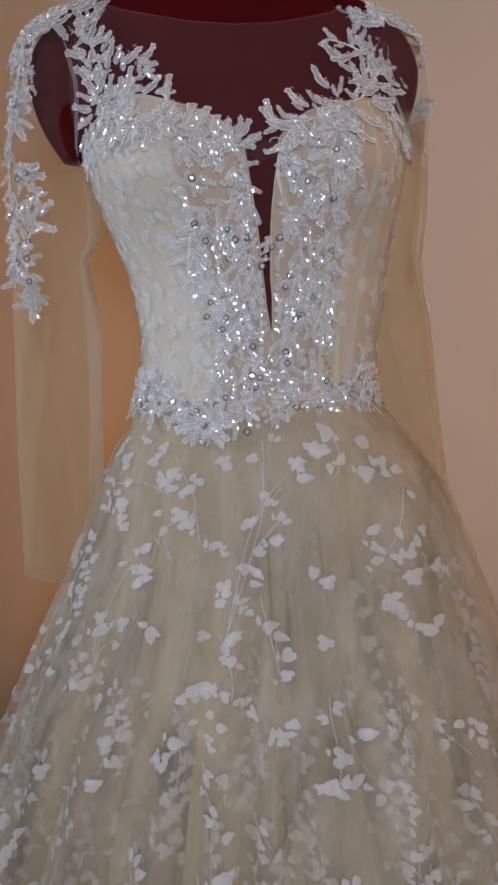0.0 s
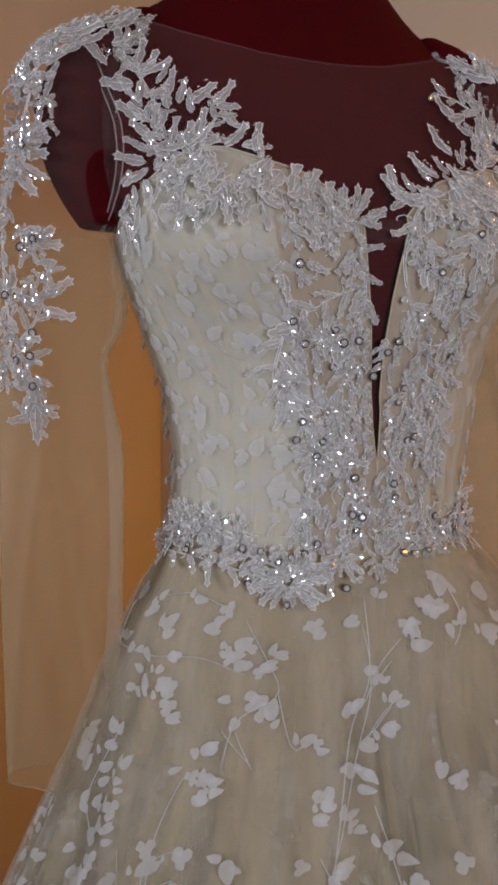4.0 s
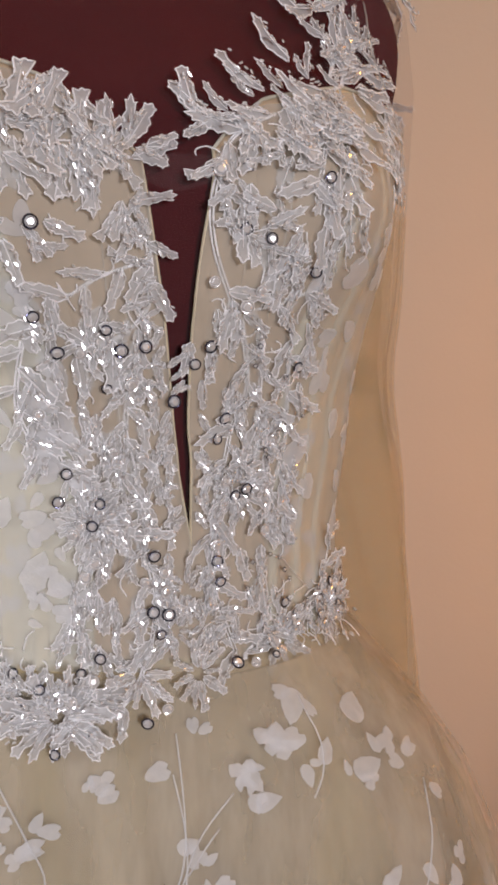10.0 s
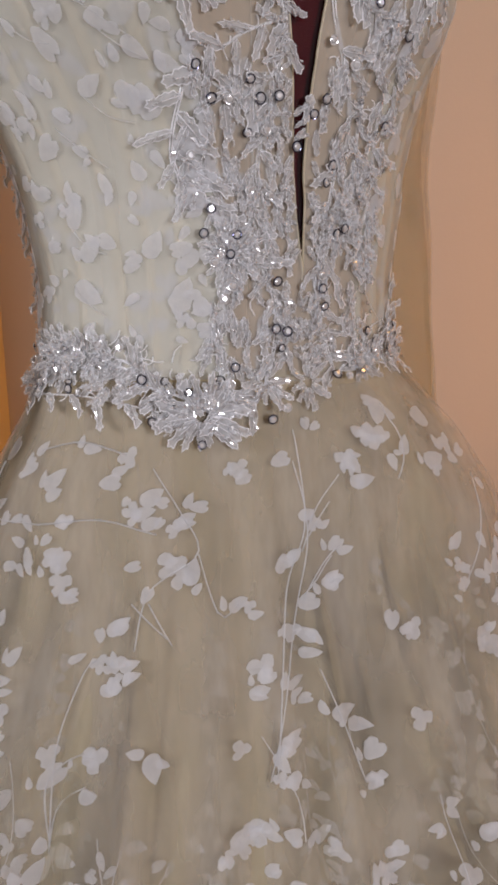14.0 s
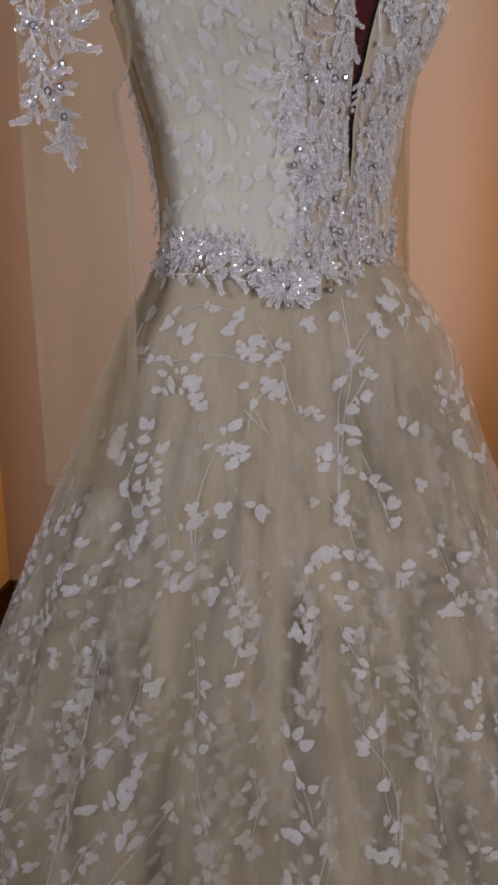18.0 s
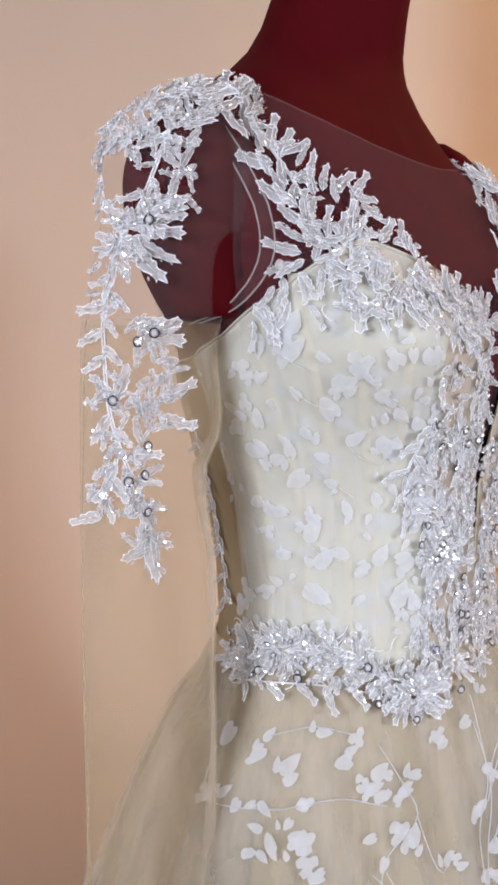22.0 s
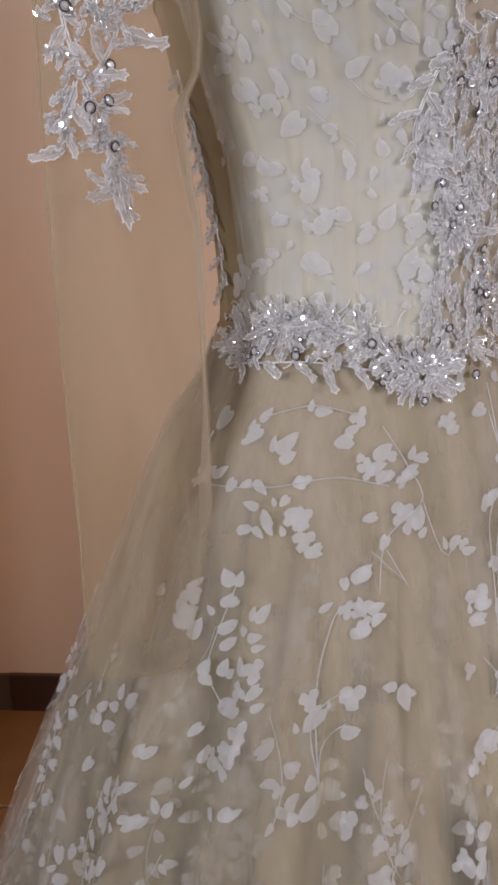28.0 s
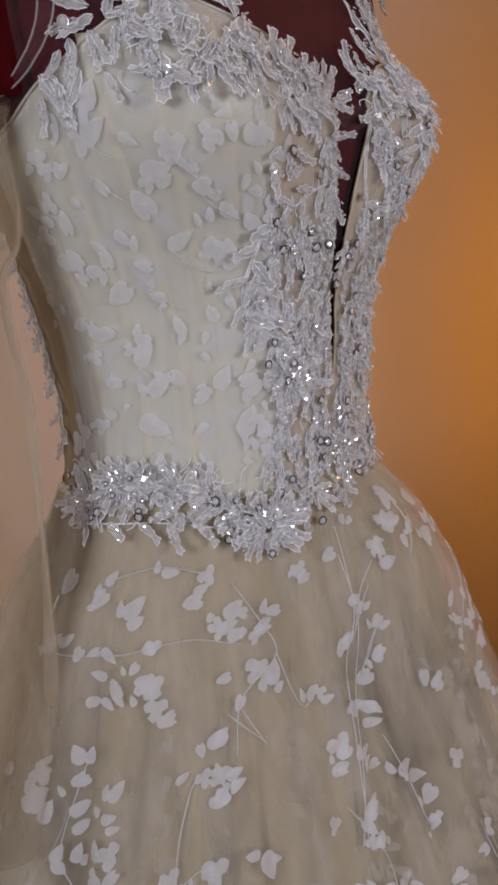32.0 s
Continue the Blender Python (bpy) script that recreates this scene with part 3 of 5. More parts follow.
NECK_RIGHT_a = [(14.6, 1.371, 8.9, 1.385), (15.2, 1.368, 8.1, 1.357), (13.7, 1.345, 7.6, 1.339), (19.0, 1.374, 15.4, 1.384), (26.4, 1.388, 22.9, 1.403), (25.6, 1.383, 22.3, 1.390), (41.3, 1.409, 38.0, 1.432), (32.8, 1.390, 30.9, 1.401), (42.4, 1.400, 42.1, 1.410), (54.9, 1.445, 48.7, 1.456), (58.8, 1.448, 47.4, 1.435), (57.9, 1.431, 51.6, 1.437), (59.2, 1.426, 48.9, 1.413), (67.1, 1.461, 64.4, 1.470), (71.7, 1.459, 73.5, 1.479), (67.1, 1.435, 63.9, 1.452), (63.0, 1.416, 70.6, 1.409), (56.0, 1.402, 71.2, 1.398), (22.9, 1.360, 21.2, 1.343), (24.8, 1.360, 23.4, 1.343), (29.9, 1.370, 24.8, 1.347), (31.0, 1.371, 27.9, 1.348), (38.0, 1.379, 31.6, 1.356), (38.1, 1.376, 38.8, 1.364)]
NECK_RIGHT_b = [(45.0, 1.380, 52.3, 1.368), (33.7, 1.351, 36.7, 1.324), (29.8, 1.341, 28.3, 1.325), (30.8, 1.341, 31.3, 1.325), (17.6, 1.329, 17.1, 1.302), (18.1, 1.316, 21.0, 1.301), (21.5, 1.319, 27.0, 1.327), (22.3, 1.322, 27.0, 1.318), (22.5, 1.311, 23.8, 1.297), (25.6, 1.311, 28.5, 1.295), (16.8, 1.340, 19.2, 1.329), (30.7, 1.320, 31.8, 1.301)]
NECK_RIGHT = NECK_RIGHT_a + NECK_RIGHT_b
RINGS_FRONT_a = [(-26.7, 1.305), (-20.7, 1.316), (-11.2, 1.268), (-21.8, 1.257), (-17.2, 1.257), (-8.6, 1.258), (-3.2, 1.260), (-7.2, 1.241), (-12.8, 1.239), (-2.8, 1.232), (-29.0, 1.226), (-13.4, 1.206), (-6.9, 1.203), (-25.0, 1.195), (-27.3, 1.180), (-17.4, 1.179), (-22.3, 1.167), (-19.5, 1.167), (-24.2, 1.162), (-18.9, 1.147), (-21.6, 1.139), (-3.9, 1.149), (-1.4, 1.140), (-6.3, 1.135), (-0.7, 1.129), (-4.3, 1.118), (-0.2, 1.116), (-2.2, 1.105), (-24.5, 1.274), (18.1, 1.346), (29.8, 1.342), (32.8, 1.334), (17.5, 1.317), (21.8, 1.313), (31.1, 1.298), (12.1, 1.292), (19.0, 1.280), (11.5, 1.260), (7.7, 1.251), (34.8, 1.248), (17.8, 1.240), (15.3, 1.222), (12.9, 1.211), (15.1, 1.188), (21.3, 1.182), (18.0, 1.179), (28.0, 1.157), (13.1, 1.152)]
RINGS_FRONT_b = [(13.4, 1.143), (14.4, 1.131), (18.7, 1.084), (23.9, 1.082), (31.9, 1.089), (2.4, 1.232), (21.5, 1.288), (13.5, 1.344), (35.4, 1.111), (50.3, 1.105), (56.7, 1.112), (-63.4, 1.383), (-48.9, 1.381), (-43.8, 1.353)]
RINGS_FRONT = RINGS_FRONT_a + RINGS_FRONT_b
RINGS_WAIST_a = [(-46.5, 1.087), (-39.9, 1.086), (-23.2, 1.086), (-18.3, 1.094), (-19.9, 1.083), (-32.7, 1.079), (-37.6, 1.069), (-25.3, 1.072), (-42.9, 1.060), (-45.3, 1.049), (-19.7, 1.054), (-28.9, 1.044), (-13.7, 1.064), (-6.5, 1.058), (-1.2, 1.065), (-66.8, 1.105), (-59.3, 1.109), (-53.0, 1.108), (-80.7, 1.080), (-67.9, 1.079)]
RINGS_WAIST = RINGS_WAIST_a
STEMS_LEFT = [
    [(-1.4, 1.323), (-0.4, 1.296), (-3.5, 1.274), (-14.7, 1.260), (-24.1, 1.271)],
    [(-0.5, 1.302), (-11.4, 1.293), (-18.7, 1.282)],
    [(-4.7, 1.260), (-8.9, 1.230), (-11.5, 1.197), (-15.4, 1.174)],
    [(-28.8, 1.248), (-28.6, 1.222), (-25.1, 1.191), (-16.1, 1.172), (-8.0, 1.156), (-3.4, 1.126), (-5.1, 1.094)],
    [(-24.9, 1.369), (-18.6, 1.354), (-8.2, 1.353), (-0.8, 1.346)],
    [(-28.6, 1.263), (-34.5, 1.227), (-30.4, 1.200)]]
STEMS_RIGHT = [
    [(52.4, 1.402), (29.2, 1.376), (17.6, 1.359), (12.8, 1.334), (12.9, 1.308), (17.6, 1.277)],
    [(39.7, 1.383), (29.4, 1.344), (32.3, 1.331)],
    [(17.6, 1.277), (27.5, 1.282), (34.8, 1.292)],
    [(19.2, 1.274), (22.3, 1.238), (17.7, 1.213), (13.5, 1.181)],
    [(32.2, 1.268), (35.5, 1.216), (30.9, 1.177), (27.6, 1.157)],
    [(13.5, 1.181), (13.1, 1.133), (20.5, 1.087)],
    [(25.4, 1.262), (26.1, 1.211), (21.3, 1.180)],
    [(52.4, 1.402), (69.7, 1.444), (74.2, 1.476)]]
STEMS_WAIST = [
    [(22.2, 1.083), (36.3, 1.100), (51.0, 1.100), (64.0, 1.142)],
    [(51.0, 1.100)],
    [(-5.1, 1.094), (-13.2, 1.066), (-27.0, 1.069), (-40.0, 1.079), (-49.2, 1.085)]]
STEMS_STRAP = [
    [(-73.6, 1.492), (-62.0, 1.445), (-54.0, 1.398), (-47.8, 1.375)],
    [(-53.0, 1.385), (-35.1, 1.372), (-14.7, 1.365)],
    [(-48.6, 1.384), (-47.8, 1.406), (-44.6, 1.430)]]
STEMS_STRAP += [
    [(50, 1.404), (60, 1.428), (68, 1.456), (76, 1.490)],
    [(62, 1.436), (70, 1.432), (78, 1.440)],
    [(66, 1.450), (60, 1.462), (54, 1.466)],
    [(72, 1.470), (82, 1.476), (90, 1.470)]]
STEMS_HIP = [
    [(-38.7, 1.074), (-54.3, 1.095), (-70.8, 1.100), (-90.3, 1.088)]]
STEMS_SIDE = [
    [(-40.6, 1.085), (-58.5, 1.102), (-77.8, 1.097), (-91.5, 1.085)],
    [(-87.7, 1.069), (-63.1, 1.074), (-40.4, 1.065)]]
FLOWERS_a = [(-65.1, 1.320, -60.2, 1.332), (-67.5, 1.329, -61.7, 1.340), (-53.7, 1.358, -53.1, 1.338), (-57.4, 1.324, -53.4, 1.317), (-50.3, 1.317, -47.5, 1.318), (-47.5, 1.309, -43.7, 1.310), (-57.6, 1.294, -50.7, 1.296), (-54.8, 1.303, -51.1, 1.305), (-69.8, 1.302, -67.5, 1.298), (-64.7, 1.301, -63.0, 1.294), (-75.0, 1.286, -75.2, 1.276), (-70.2, 1.265, -66.9, 1.265), (-81.4, 1.256, -77.7, 1.252), (-45.0, 1.295, -40.8, 1.295), (-32.4, 1.292, -25.5, 1.279), (-33.7, 1.276, -27.0, 1.272), (-44.2, 1.263, -38.9, 1.245), (-62.6, 1.243, -55.3, 1.246), (-70.8, 1.226, -65.5, 1.236), (-84.1, 1.210, -73.1, 1.210), (-86.2, 1.186, -75.7, 1.191), (-66.2, 1.183, -63.9, 1.198), (-66.9, 1.202, -62.2, 1.200), (-46.0, 1.204, -41.0, 1.200)]
FLOWERS_b = [(-44.4, 1.165, -41.4, 1.177), (-68.1, 1.147, -61.3, 1.139), (-51.2, 1.134, -43.9, 1.143), (-91.1, 1.148, -90.3, 1.128), (-82.7, 1.138, -79.4, 1.142), (-36.7, 1.215, -26.7, 1.225), (-36.4, 1.131, -34.1, 1.143), (-35.5, 1.199, -28.5, 1.202), (-54.6, 1.281, -51.5, 1.274), (-52.6, 1.260, -48.1, 1.267), (-33.9, 1.325, -30.1, 1.320), (-77.8, 1.167, -74.8, 1.179), (-54.8, 1.217, -52.7, 1.201), (-70.2, 1.339, -70.9, 1.327), (-40.2, 1.295, -35.2, 1.301), (-64.0, 1.163, -61.0, 1.171), (-29.8, 1.170, -34.0, 1.159), (35.9, 1.137, 42.8, 1.157), (34.8, 1.193, 41.8, 1.205), (45.9, 1.233, 44.7, 1.251), (43.7, 1.098, 56.0, 1.122), (33.5, 1.283, 33.5, 1.295)]
FLOWERS = FLOWERS_a + FLOWERS_b
PETALS_SIDE_a = [(-87.6, 1.022, -84.9, 1.040), (-79.0, 1.017, -74.6, 1.035), (-69.6, 1.012, -65.5, 1.025), (-56.1, 1.018, -49.3, 1.034), (-61.8, 1.040, -57.2, 1.040), (-88.9, 0.987, -82.7, 0.991), (-79.7, 0.982, -72.4, 0.994), (-64.9, 0.991, -59.8, 0.994), (-66.8, 0.976, -65.4, 0.983), (-75.5, 0.957, -67.6, 0.964), (-70.7, 0.973, -68.8, 0.962), (-64.1, 0.962, -62.0, 0.975), (-62.6, 0.950, -57.2, 0.960), (-60.7, 0.946, -57.0, 0.943), (-48.6, 1.004, -40.2, 1.009), (-47.8, 0.992, -39.7, 0.989), (-32.8, 1.002, -25.5, 1.003), (-37.0, 0.992, -30.1, 0.992), (-47.9, 0.964, -42.6, 0.968), (-39.4, 0.965, -34.0, 0.967), (-32.5, 0.951, -31.1, 0.966), (-42.9, 0.942, -41.2, 0.953), (-22.0, 0.934, -18.9, 0.937), (-50.1, 0.922, -46.7, 0.930)]
PETALS_SIDE_b = [(-51.9, 0.899, -46.1, 0.909), (-50.0, 0.887, -43.6, 0.893), (-46.1, 0.902, -43.5, 0.905), (-56.5, 0.904, -54.9, 0.907), (-73.4, 0.918, -73.0, 0.929), (-75.6, 0.904, -74.4, 0.911), (-75.4, 0.886, -73.0, 0.893), (-69.2, 0.898, -68.6, 0.913), (-69.3, 0.886, -65.2, 0.891), (-74.6, 0.874, -72.6, 0.881), (-68.2, 0.861, -66.1, 0.872), (-73.7, 0.856, -73.2, 0.865), (-76.9, 0.856, -76.2, 0.866), (-72.8, 0.833, -69.8, 0.845), (-67.6, 0.847, -66.0, 0.854), (-76.7, 0.815, -74.3, 0.826), (-73.1, 0.797, -67.0, 0.809), (-71.1, 0.807, -68.0, 0.823), (-76.1, 0.780, -75.2, 0.785), (-83.8, 0.887, -81.9, 0.907), (-81.6, 0.884, -82.3, 0.922), (-92.2, 0.896, -90.1, 0.904), (-57.2, 0.827, -54.7, 0.838), (-51.6, 0.842, -48.1, 0.847)]
PETALS_SIDE_c = [(-50.9, 0.820, -47.6, 0.825), (-53.8, 0.798, -51.4, 0.804), (-54.1, 0.787, -50.3, 0.788), (-57.2, 0.852, -56.0, 0.833), (-56.0, 0.769, -54.5, 0.781), (-51.6, 0.760, -48.7, 0.775), (-92.0, 0.811, -89.3, 0.825), (-84.4, 0.794, -83.0, 0.804), (-89.9, 0.746, -83.7, 0.776), (-90.4, 0.732, -84.3, 0.757), (-77.7, 0.759, -77.0, 0.767), (-68.7, 0.772, -66.0, 0.778)]
PETALS_SIDE = PETALS_SIDE_a + PETALS_SIDE_b + PETALS_SIDE_c
PETALS_FRONT_a = [(-20.2, 1.022, -14.1, 1.034), (-7.4, 1.027, -1.0, 1.032), (6.9, 1.048, 10.4, 1.052), (15.6, 1.030, 20.3, 1.012), (15.7, 1.010, 23.6, 1.013), (23.5, 1.036, 31.3, 1.040), (37.7, 1.016, 42.1, 1.018), (-0.4, 0.990, 5.3, 0.996), (5.4, 0.982, 7.5, 0.986), (-6.2, 0.960, -1.2, 0.968), (8.9, 0.965, 12.5, 0.968), (4.5, 0.943, 10.6, 0.946), (-18.0, 0.933, -15.6, 0.935), (-2.8, 0.930, 0.1, 0.935), (-7.6, 0.914, -0.1, 0.917), (-15.9, 0.889, -11.2, 0.904), (-14.7, 0.885, -10.1, 0.897), (-17.6, 0.878, -12.2, 0.876), (-8.4, 0.881, -2.1, 0.888), (-4.4, 0.900, -0.2, 0.902), (-6.1, 0.870, -1.6, 0.873), (-11.3, 0.849, -5.7, 0.847), (-21.7, 0.846, -17.0, 0.845), (-12.7, 0.824, -6.5, 0.823)]
PETALS_FRONT_b = [(0.6, 0.862, 4.2, 0.863), (4.0, 0.854, 7.9, 0.851), (6.8, 0.829, 10.0, 0.839), (6.1, 0.814, 8.9, 0.816), (-22.8, 0.794, -19.2, 0.799), (-20.5, 0.796, -14.6, 0.793), (-12.5, 0.796, -10.3, 0.794), (-8.1, 0.786, -2.6, 0.779), (4.2, 0.759, 8.7, 0.762), (6.6, 0.768, 9.3, 0.774), (-12.4, 0.765, -9.1, 0.765), (-16.2, 0.769, -15.0, 0.773), (-15.6, 0.748, -14.1, 0.751), (-20.9, 0.764, -18.6, 0.763), (-25.1, 0.747, -21.2, 0.744), (43.6, 0.929, 50.4, 0.941), (50.5, 0.917, 57.6, 0.907), (43.0, 0.907, 45.8, 0.913), (42.2, 0.861, 47.9, 0.862), (16.8, 0.729, 24.2, 0.718), (17.3, 0.748, 21.5, 0.744), (23.7, 0.764, 26.9, 0.768), (17.2, 0.850, 22.2, 0.849), (20.5, 0.904, 24.5, 0.918)]
PETALS_FRONT_c = [(-38.4, 0.850, -37.6, 0.839)]
PETALS_RIGHT = [(13.7, 1.024, 17.7, 1.03), (20.9, 1.039, 24.8, 1.045), (32.9, 1.063, 29.3, 1.05), (32.1, 1.025, 34.1, 1.035), (45.5, 1.022, 48.2, 1.028), (49.3, 1.017, 53.1, 1.015), (51.6, 0.995, 53.5, 0.985), (35.5, 0.955, 38.1, 0.962), (36.3, 0.944, 37.5, 0.942), (43.9, 0.961, 44.7, 0.952), (40.9, 0.934, 41.9, 0.931),
                (35.8, 0.925, 36.9, 0.931), (51.6, 0.959, 52.0, 0.948), (34.9, 0.882, 40.9, 0.892), (38.9, 0.884, 40.1, 0.875), (17.6, 0.91, 19.2, 0.923), (6.9, 0.967, 9.9, 0.974), (3.6, 0.945, 7.2, 0.947), (41.5, 1.042, 46.0, 1.051), (28.5, 1.027, 28.6, 1.013)]
PETALS_FRONT = PETALS_RIGHT + PETALS_FRONT_a + PETALS_FRONT_b + PETALS_FRONT_c
PETALS_LOW_a = [(-98.1, 0.796, -93.3, 0.815), (-96.1, 0.786, -92.9, 0.794), (-83.4, 0.746, -81.2, 0.754), (-97.2, 0.749, -96.3, 0.760), (-93.8, 0.681, -82.6, 0.715), (-97.8, 0.666, -94.3, 0.686), (-95.9, 0.640, -84.6, 0.683), (-95.5, 0.614, -94.7, 0.626), (-73.3, 0.698, -71.4, 0.714), (-71.6, 0.679, -68.5, 0.700), (-75.5, 0.634, -75.7, 0.651), (-85.0, 0.569, -82.8, 0.588), (-77.2, 0.546, -76.1, 0.559), (-58.4, 0.578, -58.8, 0.619), (-61.0, 0.570, -60.3, 0.592), (-58.3, 0.548, -57.3, 0.567), (-58.7, 0.532, -58.7, 0.548), (-51.9, 0.611, -46.9, 0.627), (-29.9, 0.722, -25.0, 0.734), (-25.9, 0.719, -23.5, 0.736), (-24.0, 0.790, -16.8, 0.789), (2.0, 0.755, 8.5, 0.763), (12.6, 0.718, 19.7, 0.721), (46.3, 0.771, 46.8, 0.749)]
PETALS_LOW_b = [(14.1, 0.618, 18.4, 0.640), (12.3, 0.590, 16.0, 0.608), (-9.8, 0.628, -6.3, 0.634), (-1.0, 0.576, -0.2, 0.594), (-11.6, 0.571, -9.2, 0.584), (-28.9, 0.628, -27.2, 0.640), (-31.3, 0.599, -29.0, 0.604), (-26.5, 0.585, -23.6, 0.589), (-31.3, 0.537, -27.2, 0.549), (-29.3, 0.534, -26.3, 0.545), (-14.7, 0.503, -13.7, 0.516), (9.3, 0.473, 11.8, 0.477), (-77.8, 0.492, -76.3, 0.507), (-76.0, 0.473, -74.2, 0.478), (-67.2, 0.559, -65.0, 0.565), (-58.8, 0.676, -57.3, 0.685), (-43.6, 0.690, -40.8, 0.697)]
PETALS_LOW = PETALS_LOW_a + PETALS_LOW_b
VINES = [
    [(-14.1, 0.825), (-6.9, 0.898), (1.4, 0.982), (-0.6, 1.032)],
    [(-43.4, 0.913), (-41.4, 0.950), (-30.1, 0.972), (-34.9, 0.999), (-43.4, 1.031)],
    [(-54.1, 0.787), (-55.8, 0.854), (-53.7, 0.896), (-51.3, 0.906)],
    [(-30.1, 0.972), (-24.5, 0.932), (-19.4, 0.936)],
    [(-49.8, 0.828), (-54.0, 0.815), (-54.1, 0.787)],
    [(-72.0, 0.835), (-75.7, 0.857), (-75.8, 0.879), (-73.5, 0.922)],
    [(-40.7, 0.986), (-55.7, 0.995), (-71.3, 0.988), (-87.4, 0.988), (-88.4, 1.022)],
    [(-50.1, 1.037), (-62.6, 1.044), (-75.6, 1.034)],
    [(-41.5, 0.942), (-35.7, 0.914)]]
VINES_FRONT = [
    [(13.0, 1.017), (3.8, 0.992), (-1.0, 0.966)],
    [(9.6, 0.970), (2.0, 0.951), (-2.2, 0.932)],
    [(50.9, 1.000), (47.1, 0.977), (42.2, 0.944), (36.0, 0.921)],
    [(33.2, 1.060), (32.4, 1.028), (28.2, 1.009)],
    [(-12.7, 0.828), (-6.6, 0.933), (1.2, 0.990), (1.0, 1.054)],
    [(-1.3, 0.939), (7.7, 0.964)],
    [(1.4, 0.978), (9.3, 1.000)],
    [(-53.0, 0.776), (-56.1, 0.831), (-50.2, 0.849)],
    [(-45.2, 0.942), (-36.9, 0.919)],
    [(5.9, 0.815), (2.5, 0.861), (-0.7, 0.896)]]
SLEEVE_STEMS = [
    [(-42.7, 1.464), (-52.4, 1.434), (-65.1, 1.399), (-68.1, 1.370), (-64.4, 1.325)],
    [(-61.1, 1.402), (-38.4, 1.420), (-22.9, 1.424)],
    [(-64.4, 1.325), (-59.2, 1.288), (-46.7, 1.254), (-28.2, 1.220), (-29.2, 1.178)],
    [(-44.3, 1.254), (-20.2, 1.273), (-12.8, 1.311)],
    [(-87.3, 1.468), (-63.3, 1.453), (-42.7, 1.464), (-23.4, 1.481)],
    [(-51.8, 1.254), (-58.0, 1.232), (-61.0, 1.216)],
    [(-96.7, 1.477), (-112.3, 1.447), (-86.4, 1.412)]]
SLEEVE_LEAVES = [(-57.5, 1.413, -19.2, 1.427), (-56.1, 1.409, -9.6, 1.410), (-56.3, 1.402, -15.3, 1.400), (-56.2, 1.395, -9.5, 1.375), (-57.4, 1.391, -23.7, 1.363), (-62.4, 1.399, -90.7, 1.420), (-65.1, 1.392, -95.8, 1.402), (-68.0, 1.384, -66.8, 1.351), (-65.2, 1.362, -44.8, 1.348), (-32.9, 1.335, 9.6, 1.331), (-30.8, 1.337, -7.7, 1.346), (-34.9, 1.331, -36.1, 1.313), (-54.0, 1.292, -40.8, 1.316), (-44.1, 1.292, -16.4, 1.284), (-54.0, 1.292, -73.3, 1.310), (-12.4, 1.292, 7.3, 1.306), (-13.9, 1.281, 10.1, 1.272), (-51.6, 1.251, -70.3, 1.212), (-41.2, 1.243, -44.5, 1.217), (-36.3, 1.239, -8.6, 1.250), (-28.4, 1.224, -7.7, 1.210), (-27.7, 1.213, -34.8, 1.190), (-24.7, 1.201, -27.8, 1.168), (-20.9, 1.212, -9.7, 1.185)]
SLEEVE_LEAVES += [(-58.0, 1.232, -66.0, 1.214), (-47.4, 1.266, -67.4, 1.273), (-11.4, 1.311, -16.9, 1.326), (-74.0, 1.458, -116.9, 1.456), (-59.3, 1.460, -69.1, 1.479), (-35.0, 1.470, -43.0, 1.484), (-27.2, 1.474, -19.5, 1.488), (-42.6, 1.459, -22.2, 1.453), (-32.8, 1.441, -25.0, 1.460)]
SLEEVE_RINGS = [(-47.7, 1.407), (-34.9, 1.330), (-24.2, 1.336), (-46.9, 1.257), (-21.7, 1.262), (-41.9, 1.239), (-25.1, 1.243), (-58.5, 1.230), (-23.5, 1.218), (-54.0, 1.292), (-53.5, 1.373)]


# ---- dress: lace pieces ----
def torso_at(deg, z, off=0.0):
    return at(D(deg), z, torso_r(D(deg), z) + off)


def skirt_at(deg, z, off=0.0):
    return at(D(deg), z, skirt_r(D(deg), z) + off)


def body_at(deg, z, off=0.0):
    """Bodice above, flaring over the skirt below the waist."""
    th = D(deg)
    return at(th, z, max(torso_r(th, z), round_skirt(th, min(z, 1.085)) if z < 1.085 else 0) + off)


def normal_of(fn, a, z):
    e = 0.6
    u = fn(a + e, z) - fn(a - e, z)
    v = fn(a, z + 0.003) - fn(a, z - 0.003)
    return u.cross(v).normalized()


